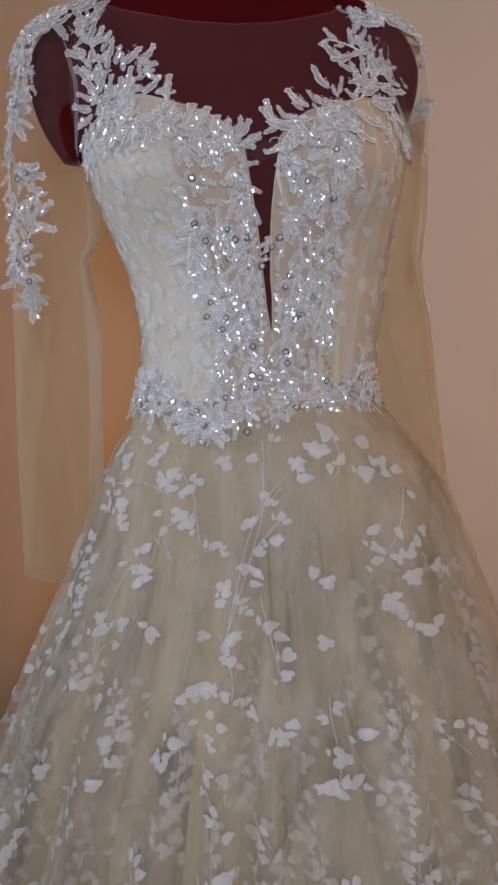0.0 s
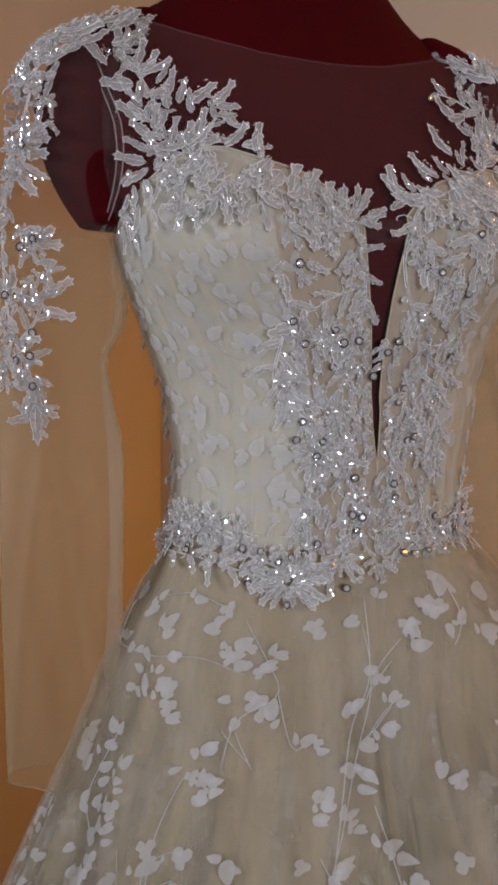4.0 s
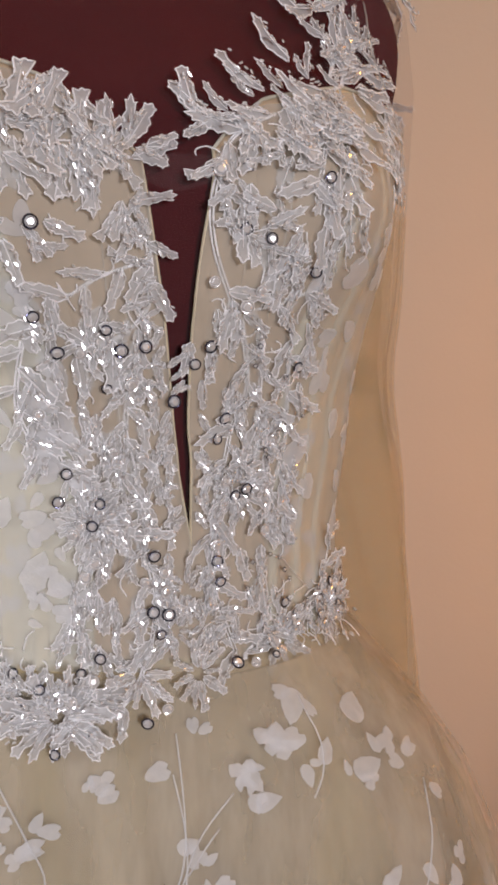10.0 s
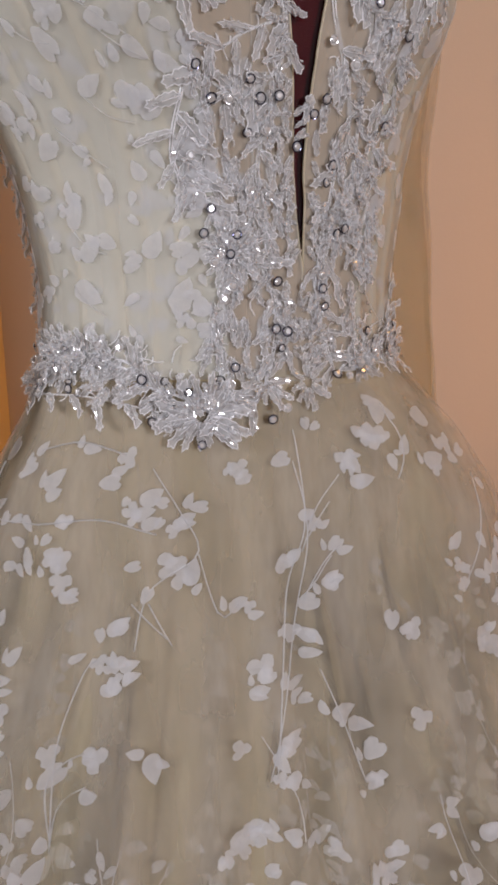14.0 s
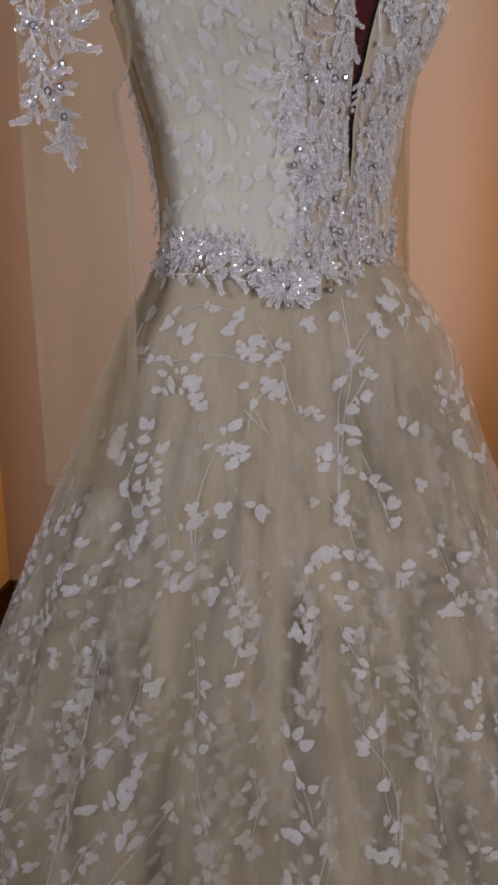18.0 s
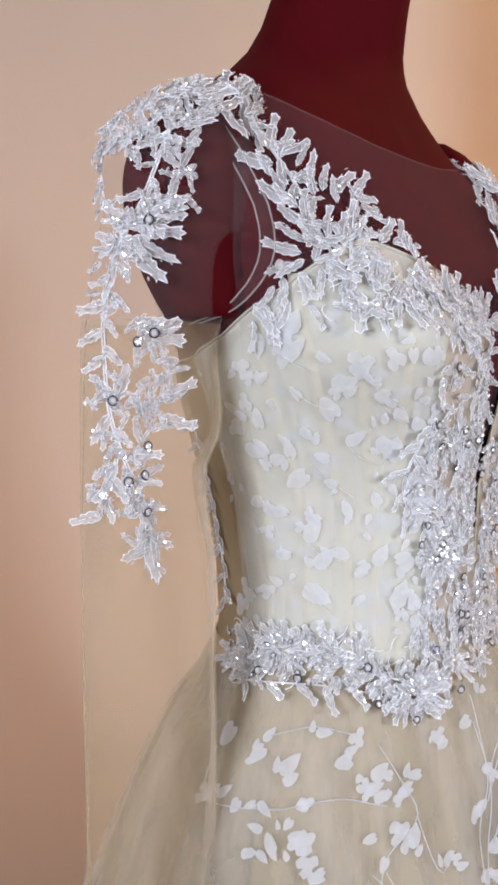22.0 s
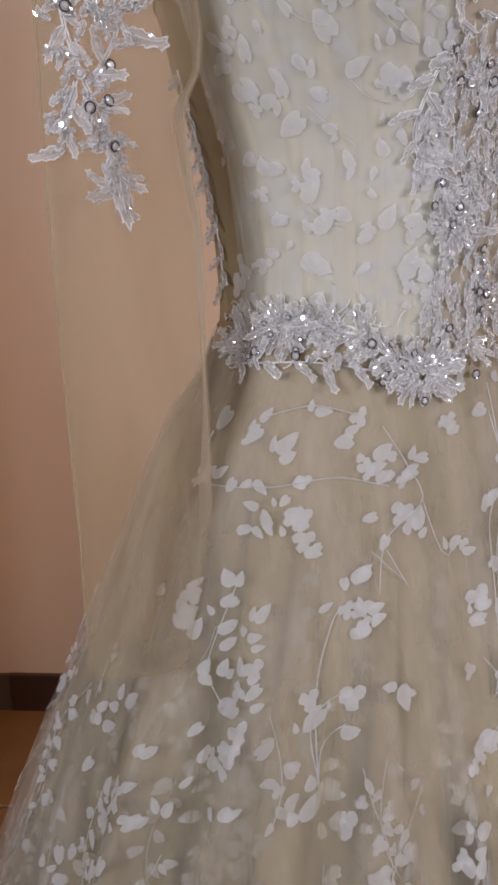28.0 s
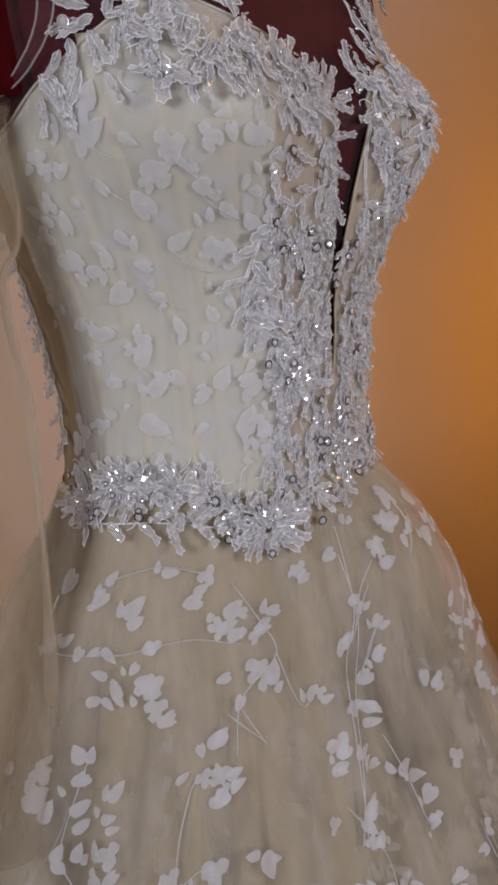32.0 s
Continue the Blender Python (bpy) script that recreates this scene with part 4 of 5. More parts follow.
def leaf_mesh(seed):
    """A lace leaf, 1 long: domed fill with three prongs and a raised cord round it."""
    rnd = random.Random(seed)
    w, flare = rnd.uniform(0.12, 0.165), rnd.uniform(0.09, 0.145)
    skew = rnd.uniform(-0.16, 0.16)
    wave = rnd.uniform(0.010, 0.024)
    half = [(0.0, 0.025), (0.08, w * 0.55), (0.18, w * 0.95 + wave), (0.28, w * 1.05 - wave), (0.38, w * 1.12 + wave), (0.48, w - wave), (0.58, w * 0.92 + wave), (0.68, w * 0.62),
            (0.77, w * 0.70), (0.86, flare * 0.9), (0.96 - rnd.uniform(0, 0.08), flare * 1.05), (0.92, w * 0.42)]
    tip = (1.02 + rnd.uniform(-0.08, 0.08), 0.0)
    line = half + [tip] + [(x + rnd.uniform(-0.03, 0.03), -y * rnd.uniform(0.8, 1.1)) for x, y in half[::-1]]
    fine = []
    for i in range(len(line) - 1):
        p, q, u, v = (Vector((*line[min(max(j, 0), len(line) - 1)], 0)) for j in (i - 1, i, i + 1, i + 2))
        for t in (0.0, 0.5):
            fine.append(tuple(0.5 * (2 * q + (u - p) * t + (2 * p - 5 * q + 4 * u - v) * t * t + (3 * q - p - 3 * u + v) * t ** 3))[:2])
    line = fine + [line[-1]]
    line = [(x, y + skew * x * x, 0.10 * x * x + 0.03 * math.sin(9 * x)) for x, y in line]
    bm = bmesh.new()
    mid = [bm.verts.new((x, skew * x * x, 0.07 + 0.10 * x * x)) for x in (0.06, 0.3, 0.55, 0.8)]
    rim = [bm.verts.new(p) for p in line]
    n = len(rim)
    for i in range(n - 1):
        a = min(mid, key=lambda m: (m.co - rim[i].co).length)
        b = min(mid, key=lambda m: (m.co - rim[i + 1].co).length)
        bm.faces.new((rim[i], rim[i + 1], a))
        if a is not b:
            bm.faces.new((rim[i + 1], b, a))
    fill = len(bm.faces)
    bm.faces.ensure_lookup_table()
    pts = [Vector(p) + Vector((0, 0, 0.02)) for p in line]
    tube(bm, pts, 0.018, 4)
    tube(bm, [Vector((x, skew * x * x, 0.085 + 0.10 * x * x)) for x in (0.0, 0.25, 0.5, 0.74)], 0.018, 4, 0.5)
    me = bpy.data.meshes.new("lace_leaf")
    bm.to_mesh(me)
    bm.free()
    me.materials.append(BLADE)
    me.materials.append(CORD)
    for i, p in enumerate(me.polygons):
        p.material_index = 0 if i < fill else 1
    me.shade_smooth()
    return me


LEAVES = [leaf_mesh(i) for i in range(9)]
rng = random.Random(5)
bead_spots = {}


def frame_at(p, d, n, size):
    x = (d - n * d.dot(n)).normalized()
    y = n.cross(x)
    m = Matrix((x, y, n)).transposed().to_4x4()
    return Matrix.Translation(p) @ m @ Matrix.Scale(size, 4)


def leaf(parent, p, d, n, size, tilt=0.0):
    if 1.16 < p.z < 1.34 and parent.name.startswith("bodice_lace"):
        for f in (0.0, 0.9):
            q = p + d.normalized() * min(size, 0.030) * f
            a = math.degrees(math.atan2(q.x - CX, CY - q.y))
            if slit_left(q.z)[0] - 0.5 < a < slit_right(q.z)[0] + 0.5:
                return None
    n2 = (n + d.normalized() * (-tilt) + Vector((rng.uniform(-0.07, 0.07), rng.uniform(-0.07, 0.07), rng.uniform(-0.07, 0.07)))).normalized()
    ob = new("lace_leaf", rng.choice(LEAVES))
    ob.parent = parent
    m = frame_at(p, d, n2, min(size, 0.030)) @ Matrix.Diagonal((1, rng.uniform(0.75, 1.2), 1, 1))
    ob.matrix_local = m
    spots = bead_spots.setdefault(parent.name, [])
    for _ in range(6):
        spots.append((m @ Vector((rng.uniform(0.1, 0.9), rng.uniform(-0.14, 0.14), 0.12 + rng.uniform(0, 0.1))), d.normalized(), rng.uniform(0.5, 1.25)))
    return ob


def leaf_on(parent, fn, a0, z0, a1, z1, off=0.0015, tilt=0.05, stretch=1.0):
    p, q = fn(a0, z0, off), fn(a1, z1, off)
    return leaf(parent, p, q - p, normal_of(fn, (a0 + a1) / 2, (z0 + z1) / 2), (q - p).length * stretch, tilt)


def smooth_line(fn, ctrl, step=0.004, off=0.002):
    """Points at even steps along a rounded line through the control points (degrees, height)."""
    c = [ctrl[0]] + list(ctrl) + [ctrl[-1]]
    pts = []
    for i in range(1, len(c) - 2):
        for k in range(24):
            t = k / 24
            pts.append([0.5 * (2 * c[i][j] + (c[i + 1][j] - c[i - 1][j]) * t + (2 * c[i - 1][j] - 5 * c[i][j] + 4 * c[i + 1][j] - c[i + 2][j]) * t * t
                               + (3 * c[i][j] - c[i - 1][j] - 3 * c[i + 1][j] + c[i + 2][j]) * t ** 3) for j in (0, 1)])
    pts.append(list(c[-1]))
    out, last = [], None
    for a, z in pts:
        p = fn(a, z, off)
        if last is None or (p - last).length >= step:
            out.append((a, z, p))
            last = p
    return out


def spray(parent, fn, ctrl, size=0.022, gap=0.009, stem=True, spread=0.9, r=0.0007):
    line = smooth_line(fn, ctrl)
    if len(line) < 3:
        return
    if stem:
        bm = bmesh.new()
        for s in (-1, 1):
            tube(bm, [p + normal_of(fn, a, z).cross(Vector((0, 0, 1)) if i % 2 else Vector((0, 0, 1))) * s * 0.0009 for i, (a, z, p) in enumerate(line)], r, 5, 0.7)
        part("lace_stem", bm, CORD, parent)
    every = max(1, round(gap / 0.004))
    for i in range(1, len(line), every):
        a, z, p = line[i]
        d = (line[min(i + 1, len(line) - 1)][2] - line[i - 1][2]).normalized()
        n = normal_of(fn, a, z)
        s = 1 if (i // every) % 2 else -1
        ang = s * rng.uniform(spread * 0.6, spread * 1.3)
        leaf(parent, p, Matrix.Rotation(ang, 3, n) @ d, n, size * rng.uniform(0.75, 1.25), 0.08)


def burst(parent, fn, a, z, count, size, wide=1.0):
    n = normal_of(fn, a, z)
    up = Vector((0, 0, 1))
    up = (up - n * up.dot(n)).normalized()
    side = up.cross(n)
    for i in range(count):
        ang = 2 * math.pi * (i + rng.uniform(-0.3, 0.3)) / count
        d = up * math.sin(ang) + side * math.cos(ang) * wide
        p = fn(a, z, 0.002) + d * 0.004
        leaf(parent, p, d, n, size * rng.uniform(0.7, 1.25) * d.length, 0.12)


lace = {}
for key, name, label in (("neck", "neckline_lace", "white corded leaf lace along the neckline"), ("neck_r", "neckline_lace", "white corded leaf lace along the neckline"), ("left", "bodice_lace", "white corded lace panel sewn with sequins"),
                         ("right", "bodice_lace", "white corded lace panel sewn with sequins"), ("waist", "waist_lace", "beaded white lace band round the waist")):
    lace[key] = new(name)
    lace[key].parent = dress
    lace[key]["label"] = label

for row in NECK_LEFT + NECK_RIGHT:
    leaf_on(lace["neck" if row[0] < 5 else "neck_r"], body_at, *row, off=0.003, tilt=0.10)
for a0, z0, a1, z1 in NECK_LEFT + NECK_RIGHT:
    turn = math.atan2(z1 - z0, D(a1 - a0) * 0.15)
    for _ in range(1):
        a, z, ang, l = a0 + rng.uniform(-3, 3), z0 + rng.uniform(-0.010, 0.005), turn + rng.uniform(-1.2, 1.2) + rng.choice((0, 0, math.pi)), rng.uniform(0.014, 0.021)
        leaf_on(lace["neck" if a < 5 else "neck_r"], body_at, a, z, a + math.degrees(l * math.cos(ang) / 0.15), z + l * math.sin(ang), off=rng.uniform(0.002, 0.005), tilt=0.1)
for lo, hi, count in ((-72, -6, 42), (17, 72, 34)):
    for _ in range(count):
        a = rng.uniform(lo, hi)
        z = neck_edge(abs(a - 6))[0] - rng.uniform(-0.002, 0.030) * (1.0 if abs(a) < 58 else 0.5)
        leaf_on(lace["neck" if a < 5 else "neck_r"], body_at, a, z, a + rng.uniform(-5, 5), z - rng.uniform(0.016, 0.024), off=rng.uniform(0.002, 0.004))
for ctrl in STEMS_STRAP:
    spray(lace["neck" if ctrl[0][0] < 5 else "neck_r"], body_at, ctrl, 0.018, 0.009)
for ctrl in STEMS_LEFT:
    spray(lace["left"], body_at, ctrl, 0.021, 0.0065)
for ctrl in STEMS_RIGHT:
    spray(lace["right"], body_at, ctrl, 0.021, 0.0065)
for ctrl in STEMS_WAIST + STEMS_HIP + STEMS_SIDE + [[(-103, 1.275), (-106, 1.23), (-106, 1.18), (-102, 1.12)]]:
    spray(lace["waist"], body_at, ctrl, 0.020, 0.008)
for a, z, count, size, wide in ((-29, 1.062, 18, 0.021, 1.3), (-36, 1.074, 12, 0.013, 1.2), (-22, 1.068, 10, 0.014, 1.2), (-74, 1.098, 16, 0.018, 1.3), (-84, 1.078, 10, 0.013, 1.2), (-92, 1.085, 12, 0.015, 1.0), (-56, 1.084, 12, 0.014, 1.2), (-64, 1.100, 10, 0.013, 1.2), (57, 1.094, 18, 0.017, 1.1), (66, 1.105, 10, 0.013, 1.0), (36, 1.088, 12, 0.016, 1.1), (75, 1.088, 10, 0.015, 1.0), (8, 1.080, 10, 0.016, 0.8), (-8, 1.083, 10, 0.018, 0.8), (2, 1.105, 9, 0.016, 0.7), (12, 1.108, 9, 0.016, 0.7), (5, 1.128, 8, 0.013, 0.6), (100, 1.09, 10, 0.016, 1)):
    burst(lace["waist"], body_at, a, z, count, size, wide)
burst(lace["left"], body_at, -19.7, 1.168, 16, 0.018)
burst(lace["right"], body_at, 19.5, 1.182, 14, 0.016)
for _ in range(110):
    a, z = rng.uniform(-27, 1), rng.uniform(1.095, 1.285)
    if a < slit_left(z)[0] - 2:
        d = rng.uniform(0.013, 0.021)
        leaf_on(lace["left"], body_at, a, z, a + rng.uniform(-4, 4), z - d)
for _ in range(96):
    z = rng.uniform(1.10, 1.34)
    a = rng.uniform(slit_right(z)[0] + 1.2, 39)
    d = rng.uniform(0.013, 0.021)
    leaf_on(lace["right"], body_at, a, z, a + rng.uniform(-4, 4), z - d)
for key, lo, hi, zlo, zhi in (("neck", -68, -4, 1.35, 1.405), ("neck_r", 16, 70, 1.35, 1.405), ("left", -24, 1, 1.09, 1.34), ("right", 12, 40, 1.09, 1.36), ("waist", -96, -8, 1.070, 1.11), ("waist", 14, 84, 1.080, 1.115)):
    bm = bmesh.new()
    for _ in range(46):
        a, z = rng.uniform(lo, hi), rng.uniform(zlo, zhi)
        if key.startswith("neck") and z > neck_edge(abs(a - 6))[0] - 0.015:
            continue
        if key == "left" and a > slit_left(z)[0] - 3:
            continue
        turn, bend, line = rng.uniform(0, 6.28), rng.uniform(-0.5, 0.5), []
        for _ in range(9):
            line.append(body_at(a, z, 0.0032))
            a, z = a + math.cos(turn) * 0.0018 / 0.14 * 57.3, z + math.sin(turn) * 0.0018
            turn += bend + rng.uniform(-0.35, 0.35)
        tube(bm, line, 0.00042, 4)
    tagged(part("fine_cord", bm, CORD, lace[key]), "fine white cord curls", kind="stuff")
for z in np.linspace(1.165, 1.335, 30):
    for key, side, edge in (("left", -1, slit_left(z)[0]), ("right", 1, slit_right(z)[0])):
        a, y = edge + side * 0.9, z + rng.uniform(-0.003, 0.003)
        leaf_on(lace[key], body_at, a, y, a + side * rng.uniform(2, 5), y - rng.uniform(-0.006, 0.012), off=0.003)
# the bridge of lace across the slit
for a, z, b, y in ((1.5, 1.25, 6, 1.256), (2, 1.243, 6.5, 1.250), (7.5, 1.262, 4.0, 1.247), (7.0, 1.24, 3.5, 1.238), (2, 1.235, 5.5, 1.243), (8.0, 1.252, 5.0, 1.262)):
    leaf_on(lace["neck"], body_at, a, z, b, y, 0.004)

# sleeve lace
for side in (-1, 1):
    def on_sleeve(deg, z, off=0.0, side=side):
        return sleeve_point(side, D(deg), z, off)
    own = new("sleeve_lace")
    own.parent = dress
    own["label"] = "white corded leaf lace with sequins on the upper sleeve"
    lace[side] = own
    for ctrl in SLEEVE_STEMS:
        if side > 0 and ctrl[-1][1] < 1.36:
            continue
        spray(own, on_sleeve, [(a + 3 if side < 0 else 90 - a * 0.7, z) for a, z in ctrl], 0.018, 0.0075)
    for a, z, b, y in SLEEVE_LEAVES:
        if side > 0 and 1.28 < z < 1.34:
            continue
        leaf_on(own, on_sleeve, a + 3 if side < 0 else 95 - a * 0.7, z, b + 3 if side < 0 else 95 - b * 0.7, y, 0.002)
        for _ in range(4 if side < 0 else 0):
            c, x, e = a + 3 + rng.uniform(-14, 12), z + rng.uniform(-0.008, 0.008), rng.uniform(0, 6.28)
            leaf_on(own, on_sleeve, c, x, c + 16 * math.cos(e), x + 0.013 * math.sin(e), 0.003)


    for i in range(64):
        a = rng.uniform(-115, 100) if side < 0 else rng.uniform(-60, 130)
        z = rng.uniform(1.462, 1.508) if abs(a) > 45 and a * side > 0 else rng.uniform(1.480, 1.510)
        leaf_on(own, on_sleeve, a, z, a + rng.uniform(-30, 30), min(1.516 if side < 0 else 1.510, z + rng.choice((-1, 1)) * rng.uniform(0.010, 0.018)), 0.003, 0.05)


# ---- dress: sequins and beads ----
def sequin_mesh(dark):
    bm = bmesh.new()
    n, m = 14, 5
    ring = [[bm.verts.new(((1 + 0.15 * math.cos(2 * math.pi * j / m)) * math.cos(2 * math.pi * i / n), (1 + 0.15 * math.cos(2 * math.pi * j / m)) * math.sin(2 * math.pi * i / n), 0.16 * math.sin(2 * math.pi * j / m))) for j in range(m)] for i in range(n)]
    for i in range(n):
        for j in range(m):
            bm.faces.new((ring[i][j], ring[(i + 1) % n][j], ring[(i + 1) % n][(j + 1) % m], ring[i][(j + 1) % m]))
    rim_faces = len(bm.faces)
    plate = [bm.verts.new((0.85 * math.cos(2 * math.pi * i / 12), 0.85 * math.sin(2 * math.pi * i / 12), -0.05)) for i in range(12)]
    bm.faces.new(plate)
    plate_faces = len(bm.faces)
    low = [bm.verts.new((0.75 * math.cos(2 * math.pi * i / 8), 0.75 * math.sin(2 * math.pi * i / 8), 0.1)) for i in range(8)]
    top = [bm.verts.new((0.5 * math.cos(2 * math.pi * (i + 0.5) / 8), 0.5 * math.sin(2 * math.pi * (i + 0.5) / 8), 0.5)) for i in range(8)]
    for i in range(8):
        bm.faces.new((low[i], low[(i + 1) % 8], top[i]))
        bm.faces.new((low[(i + 1) % 8], top[(i + 1) % 8], top[i]))
    bm.faces.new(top)
    me = bpy.data.meshes.new("sequin")
    bm.to_mesh(me)
    bm.free()
    me.materials.append(RIM if dark else BEAD)
    me.materials.append(CLEAR)
    me.materials.append(BEAD)
    for i, p in enumerate(me.polygons):
        p.material_index = 0 if i < rim_faces else 1 if i < plate_faces else 2
    return me


SEQUINS = [sequin_mesh(True), sequin_mesh(True), sequin_mesh(False)]


def sequin(parent, fn, a, z, size=0.0031, only=None):
    ob = new("sequin", rng.choice(SEQUINS) if only is None else SEQUINS[only])
    ob.parent = parent
    n = (normal_of(fn, a, z) + Vector((rng.uniform(-0.3, 0.3), rng.uniform(-0.2, 0.2), rng.uniform(-0.3, 0.3)))).normalized()
    ob.matrix_local = frame_at(fn(a, z, 0.0065), Vector((0, 0, 1)), n, size * rng.uniform(0.85, 1.1))


for a, z in RINGS_FRONT:
    sequin(lace["left" if a < 3 else "right"] if z < 1.35 else lace["neck"], body_at, a, z)
for a, z in RINGS_WAIST:
    if a < -40 and z < 1.058:
        continue
    sequin(lace["waist"], body_at, a, z)
for a, z in SLEEVE_RINGS:
    sequin(lace[-1], lambda d, y, off=0.0: sleeve_point(-1, D(d), y, off), a + 3, z)
for i in range(34):
    a = rng.uniform(30, 74) if i % 2 else rng.uniform(-98, -60)
    sequin(lace["waist"], body_at, a, rng.uniform(1.075, 1.105), 0.0021)

for i in range(34):
    a, z = (rng.uniform(22, 40), rng.uniform(1.12, 1.27)) if i % 2 else (rng.uniform(36, 72), rng.uniform(1.085, 1.115))
    sequin(lace["right" if i % 2 else "waist"], body_at, a, z, 0.0013, 0)


def beading(parent, spots):
    """Loose bugle beads and crystals, all in one mesh."""
    verts, faces = [], []
    for p, d, k in spots:
        d = (d + Vector((rng.uniform(-0.6, 0.6), rng.uniform(-0.6, 0.6), rng.uniform(-0.6, 0.6)))).normalized()
        a = d.cross(Vector((0.3, 0.9, 0.2))).normalized()
        b = d.cross(a)
        l, r, o = 0.0012 * k, 0.00058, len(verts)
        for e in (-1, 1):
            for c in range(4):
                ang = math.pi * c / 2 + 0.4
                verts.append(p + d * l * e + (a * math.cos(ang) + b * math.sin(ang)) * r)
        faces += [(o, o + 1, o + 5, o + 4), (o + 1, o + 2, o + 6, o + 5), (o + 2, o + 3, o + 7, o + 6), (o + 3, o, o + 4, o + 7), (o + 3, o + 2, o + 1, o), (o + 4, o + 5, o + 6, o + 7)]
    me = bpy.data.meshes.new("bead_work")
    me.from_pydata(verts, [], faces)
    me.materials.append(BEAD)
    ob = new("bead_work", me)
    ob.parent = parent
    tagged(ob, "tiny silvery bugle beads", kind="stuff")


for ob in list(lace.values()):
    beading(ob, bead_spots.get(ob.name, []))


# ---- dress: embroidered leaves ----
def petal(parent, fn, a0, z0, a1, z1, seed, name="embroidered_leaf", off=0.0009, spots=None, grow=1.0):
    """One small lobed leaf of satin stitch that follows the cloth, base to tip; a long stretch becomes a cluster."""
    rnd = random.Random(seed)
    p0, p1 = fn(a0, z0), fn(a1, z1)
    r = max(0.05, math.hypot(p0.x - CX, p0.y - CY))
    dx, dz = r * D(a1 - a0), z1 - z0
    k = math.hypot(dx, dz) or 1
    ux, uz = dx / k, dz / k
    count = min(4, int(k / 0.010))
    if count > 1:
        for i in range(count + 1):
            f, ang = i / count, rnd.uniform(-1.1, 1.1)
            a, z = a0 + (a1 - a0) * f * 0.8, z0 + (z1 - z0) * f * 0.8
            vx, vz = ux * math.cos(ang) - uz * math.sin(ang), uz * math.cos(ang) + ux * math.sin(ang)
            l = rnd.uniform(0.008, 0.0098)
            petal(parent, fn, a, z, a + math.degrees(l * vx / r), z + l * vz, seed * 31 + i, name, off, spots, grow)
        return
    length = max(0.0090, min(0.0145, k * 1.3)) * rnd.uniform(0.7, 1.3) * grow
    lobes = rnd.choice((1, 1, 1, 2, 3))
    turn = rnd.uniform(-0.5, 0.5)
    slim = rnd.uniform(0.24, 0.34)
    pts = []
    for i in range(20):
        t = 2 * math.pi * i / 20
        if lobes == 1:
            x, y = 0.5 + 0.5 * math.cos(t) * (1.12 if i == 0 else 1), slim * math.sin(t) * (1 - 0.35 * math.cos(t)) * rnd.uniform(0.9, 1.1)
        elif lobes == 2:
            notch = 0.16 if i == 0 else 0.0
            x, y = 0.5 + (0.5 - notch) * math.cos(t), 1.15 * slim * math.sin(t) * (1 + 0.30 * math.cos(t)) * rnd.uniform(0.92, 1.08)
        else:
            rad = (0.22 + 0.36 * abs(math.cos(1.5 * t)) ** 0.75) * rnd.uniform(0.9, 1.1)
            x, y = 0.42 + 1.15 * rad * math.cos(t), 0.95 * rad * math.sin(t)
        pts.append((x * length, y * length))

    def put(x, y, o):
        return fn(a0 + math.degrees((ux * x - uz * y) / r), z0 + uz * x + ux * y, o)
    top = [put(x, y, off) for x, y in pts]
    low = [put(x, y, off - 0.0006) for x, y in pts]
    n = len(pts)
    verts = top + low + [put(0.5 * length, 0, off + 0.0004)]
    faces = [(i, (i + 1) % n, 2 * n) for i in range(n)] + [(i, n + i, n + (i + 1) % n, (i + 1) % n) for i in range(n)]
    if spots is not None:
        spots.append((verts, faces))
        return
    me = bpy.data.meshes.new(name)
    me.from_pydata(verts, [], faces)
    me.materials.append(EMBROIDERY)
    ob = new(name, me)
    ob.parent = parent


for i, row in enumerate(FLOWERS):
    if row[1] > neck_edge(abs(row[0] - 6))[0] - 0.016:
        continue
    petal(dress, body_at, *row, 900 + i, off=(0.0034, 0.0033, 0.0014)[i % 3], grow=1.2)
for i in range(150):
    a = rng.uniform(-92, -20)
    z = rng.uniform(1.11, min(1.35, neck_edge(6 - a)[0] - 0.014))
    ang, l = rng.uniform(0, 6.28), rng.uniform(0.006, 0.0095)
    petal(dress, body_at, a, z, a + math.degrees(l * math.cos(ang) / 0.14), z + l * math.sin(ang), 2100 + i, off=(0.0033, 0.0031, 0.0012)[i % 3])
for i in range(22):
    a, z = rng.uniform(-31, -21), rng.uniform(1.12, 1.26)
    ang, l = rng.uniform(0, 6.28), rng.uniform(0.007, 0.0098)
    petal(dress, body_at, a, z, a + math.degrees(l * math.cos(ang) / 0.14), z + l * math.sin(ang), 2200 + i, off=0.0042, grow=1.15)
for i, (a0, z0, a1, z1) in enumerate(FLOWERS):
    if a0 < -44 and z0 < neck_edge(abs(a0 - 6))[0] - 0.024:
        petal(dress, body_at, 2 - a0, z0 + 0.004, 2 - a1, z1 + 0.004, 1300 + i, off=(0.0034, 0.0033, 0.0014)[i % 3], grow=1.2)
for i, (a0, z0, a1, z1) in enumerate(FLOWERS):
    if i % 4 == 1 and z0 < neck_edge(abs(a0 - 6))[0] - 0.03 and z0 > 1.12:
        bend = (-1) ** (i // 2) * 5.0
        line = smooth_line(body_at, [(a0, z0), (a0 + bend, z0 - 0.012), (a0 + 2.2 * bend, z0 - 0.016 - 0.004 * (i % 3))], 0.004, 0.0038)
        if len(line) > 2:
            bm = bmesh.new()
            tube(bm, [p for _, _, p in line], 0.0003, 4)
            part("embroidered_stem", bm, EMBROIDERY, dress)
rest = []
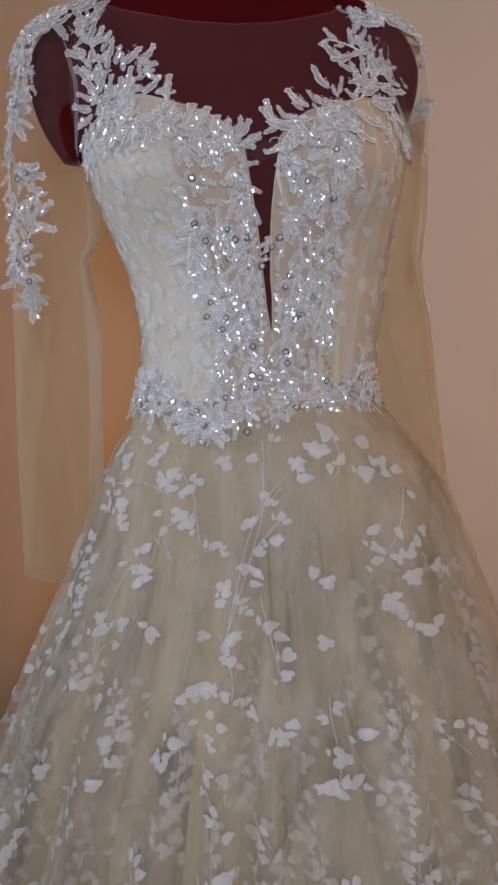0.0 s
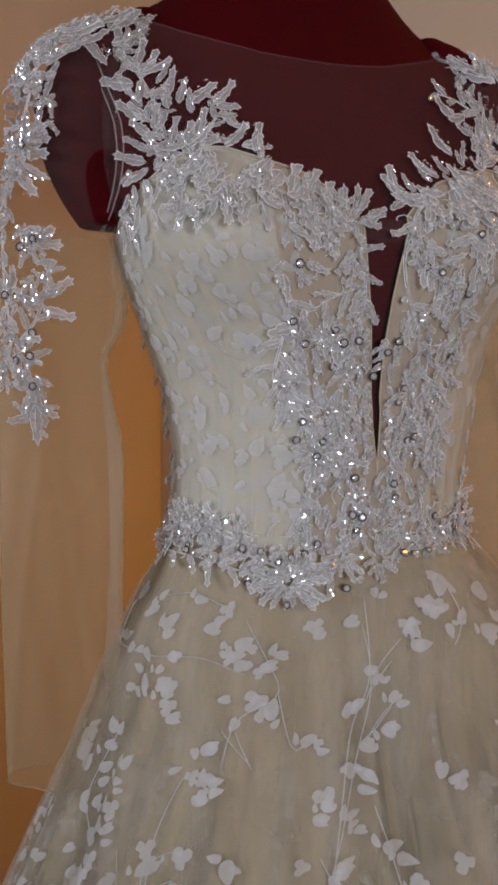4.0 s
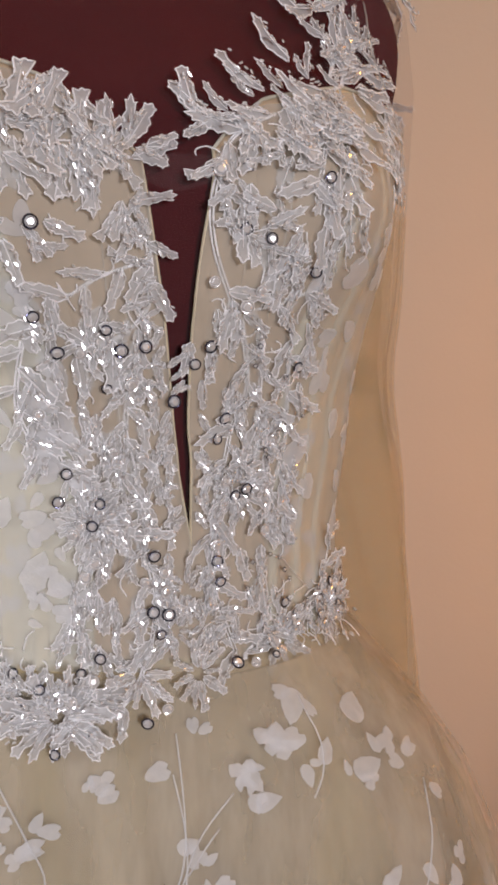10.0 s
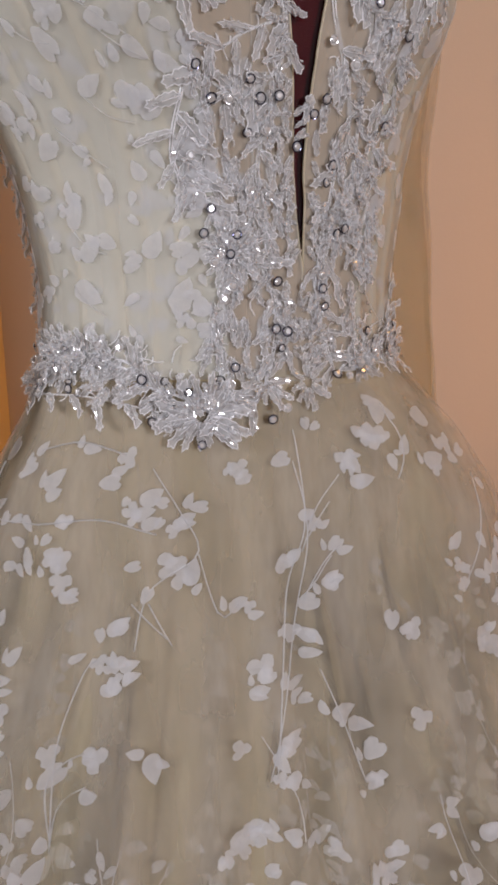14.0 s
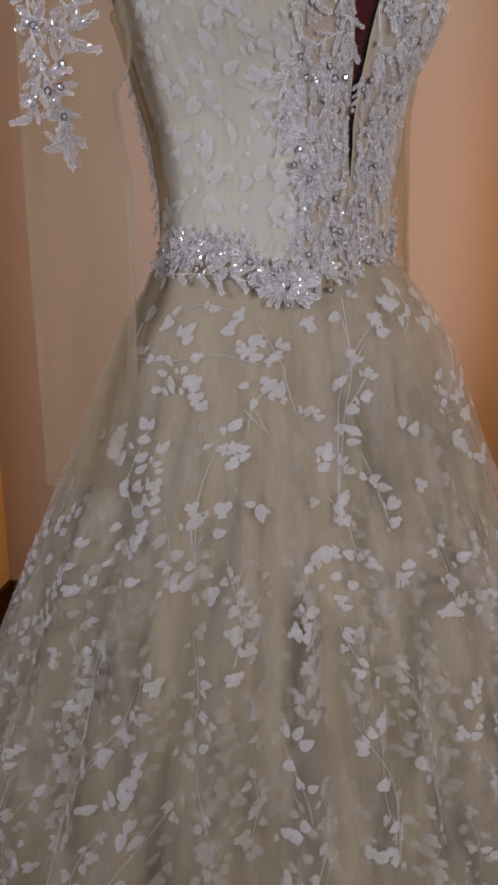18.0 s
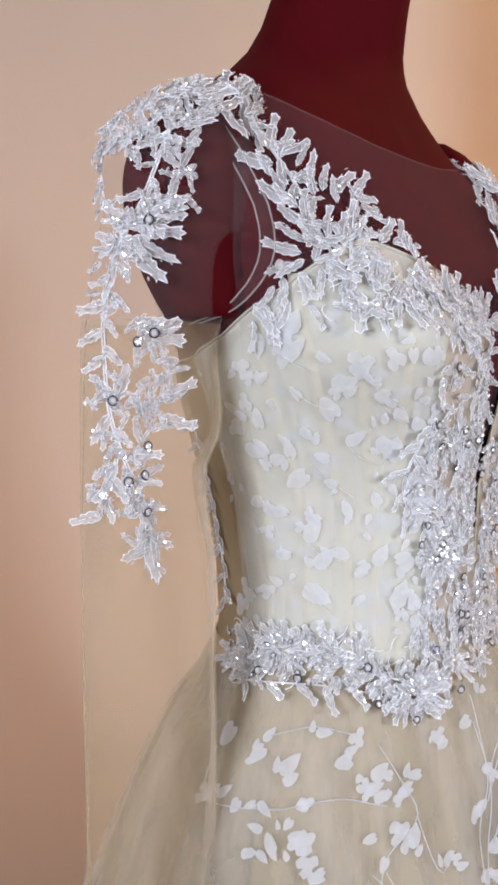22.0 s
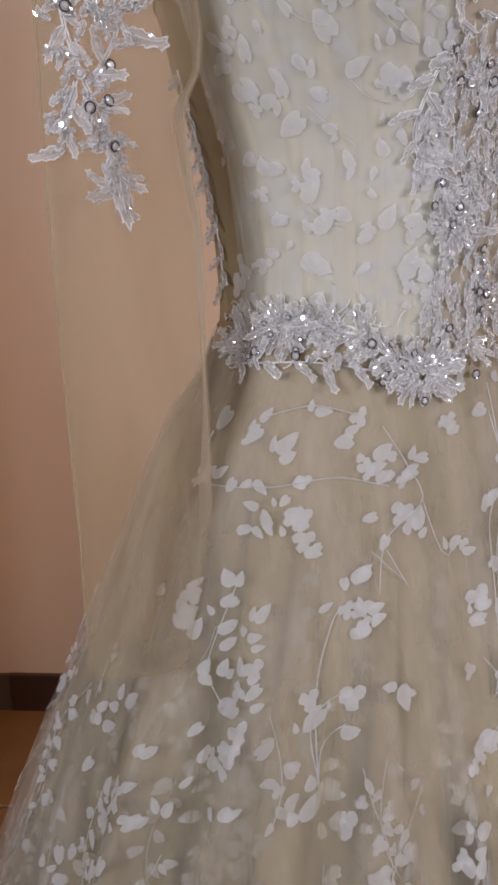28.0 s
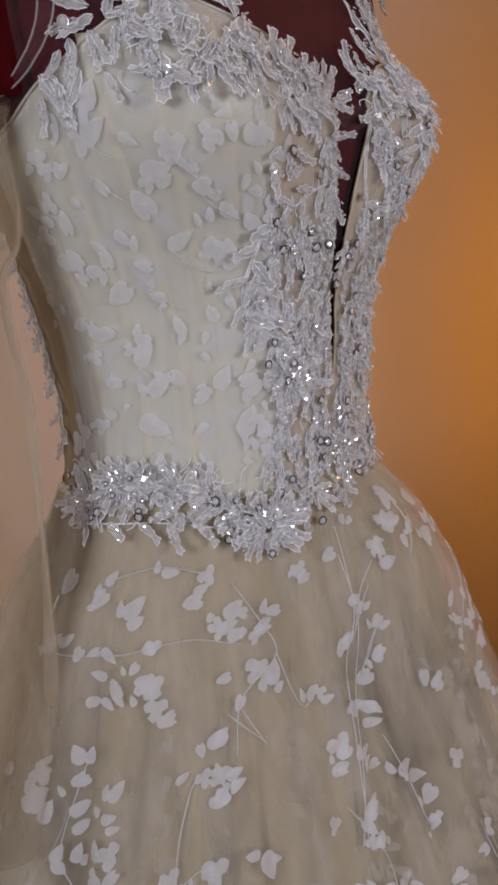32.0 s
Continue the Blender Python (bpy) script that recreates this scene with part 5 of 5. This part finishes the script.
for i, row in enumerate(PETALS_SIDE + PETALS_FRONT + PETALS_LOW):
    petal(overskirt, skirt_at, *row, i)
    a0, z0, a1, z1 = row
    for j in range(i % 3):
        k = 1 if (i + j) % 2 else -1
        petal(overskirt, skirt_at, a0 + k * 1.1, z0 - 0.006 * j, a0 + (a1 - a0) * 0.3 + k * 2.4, z0 + (z1 - z0) * 0.3 + (0.004, -0.005)[j], 5000 + i + 700 * j, spots=rest)
for ctrl in VINES + VINES_FRONT:
    line = smooth_line(skirt_at, ctrl, 0.006, 0.001)
    if len(line) > 2:
        bm = bmesh.new()
        tube(bm, [p for _, _, p in line], 0.00055, 4)
        part("embroidered_stem", bm, EMBROIDERY, overskirt)

# the rest of the embroidery, round the back and down to the hem
pick = random.Random(11)
taken = [((a0 + a1) / 2, (z0 + z1) / 2) for a0, z0, a1, z1 in PETALS_SIDE + PETALS_FRONT + PETALS_LOW]
def thin_stem(points, r, out):
    """A three-sided thread, added to the joined embroidery."""
    verts, faces = [], []
    for p in points:
        n = Vector((p.x - CX, p.y - CY, 0)).normalized()
        side = n.cross(Vector((0, 0, 1)))
        verts += [p + side * r, p + n * r, p - side * r]
    for i in range(len(points) - 1):
        faces += [(3 * i + j, 3 * i + (j + 1) % 3, 3 * i + 3 + (j + 1) % 3, 3 * i + 3 + j) for j in range(3)]
    out.append((verts, faces))


def hanging_vine(a, z, low, seed, out, off, keep):
    """A stem that wanders down the skirt with leaves to both sides."""
    rnd = random.Random(seed)
    lean, bend, k, line = rnd.uniform(-0.35, 0.35), rnd.uniform(0, 6.28), 0, []
    while z > low:
        z = z - 0.0062
        r = round_skirt(D(a), z)
        a += math.degrees((lean + 0.45 * math.sin(bend + z * 38)) * 0.0062 / r)
        line.append(skirt_at(a, z, off))
        k += 1
        if k % 2 == 0 and keep(a, z):
            s = 1 if (k // 2) % 2 else -1
            for extra in range(rnd.choice((1, 2, 2))):
                ang = -1.57 + s * rnd.uniform(0.35, 1.1) + (0.7 * s if extra else 0)
                l, b = rnd.uniform(0.006, 0.0095), rnd.uniform(0.001, 0.006)
                u, v = math.cos(ang), math.sin(ang)
                petal(overskirt, skirt_at, a + math.degrees(b * u / r), z + b * v, a + math.degrees((b + l) * u / r), z + (b + l) * v, seed * 131 + k * 3 + extra, spots=out, off=off)
    if len(line) > 3:
        thin_stem(line[::2], 0.0004, out)


def free(a, z):
    return not any(abs(a - b) < 3.6 and abs(z - y) < 0.024 for b, y in taken)


for vine in range(60):
    a, z = -180 + vine * 360 / 60 + pick.uniform(-2, 2), pick.uniform(0.80, 1.0) if vine % 2 else pick.uniform(0.45, 0.85)
    if -95 < a < 62:
        z = min(z, pick.uniform(0.70, 0.90))
    while z > 0.10:
        low = max(0.03, z - pick.uniform(0.06, 0.15))
        hanging_vine(a, z, low, vine * 19 + int(z * 100), rest, (0.0009, -0.005, -0.009)[vine % 3], free)
        z = low - pick.uniform(0.02, 0.10)
        a += pick.uniform(-2.5, 2.5)


def joined(name, label, pieces, parent):
    verts, faces = [], []
    for v, f in pieces:
        o = len(verts)
        verts += v
        faces += [tuple(i + o for i in q) for q in f]
    me = bpy.data.meshes.new(name)
    me.from_pydata(verts, [], faces)
    me.materials.append(EMBROIDERY)
    ob = new(name, me)
    ob.parent = parent
    tagged(ob, label, kind="stuff")


joined("scattered_embroidery", "scattered white embroidered leaves", rest, overskirt)
deep = []
for vine in range(96):
    a, z = -180 + vine * 3.75 + pick.uniform(-2, 2), pick.uniform(0.5, 1.0)
    hanging_vine(a, z, max(0.05, z - pick.uniform(0.2, 0.45)), 5000 + vine, deep, -0.016 - 0.010 * (1 - z), lambda b, y: True)
joined("inner_embroidery", "pale embroidered leaves under the tulle", deep, layers[2])
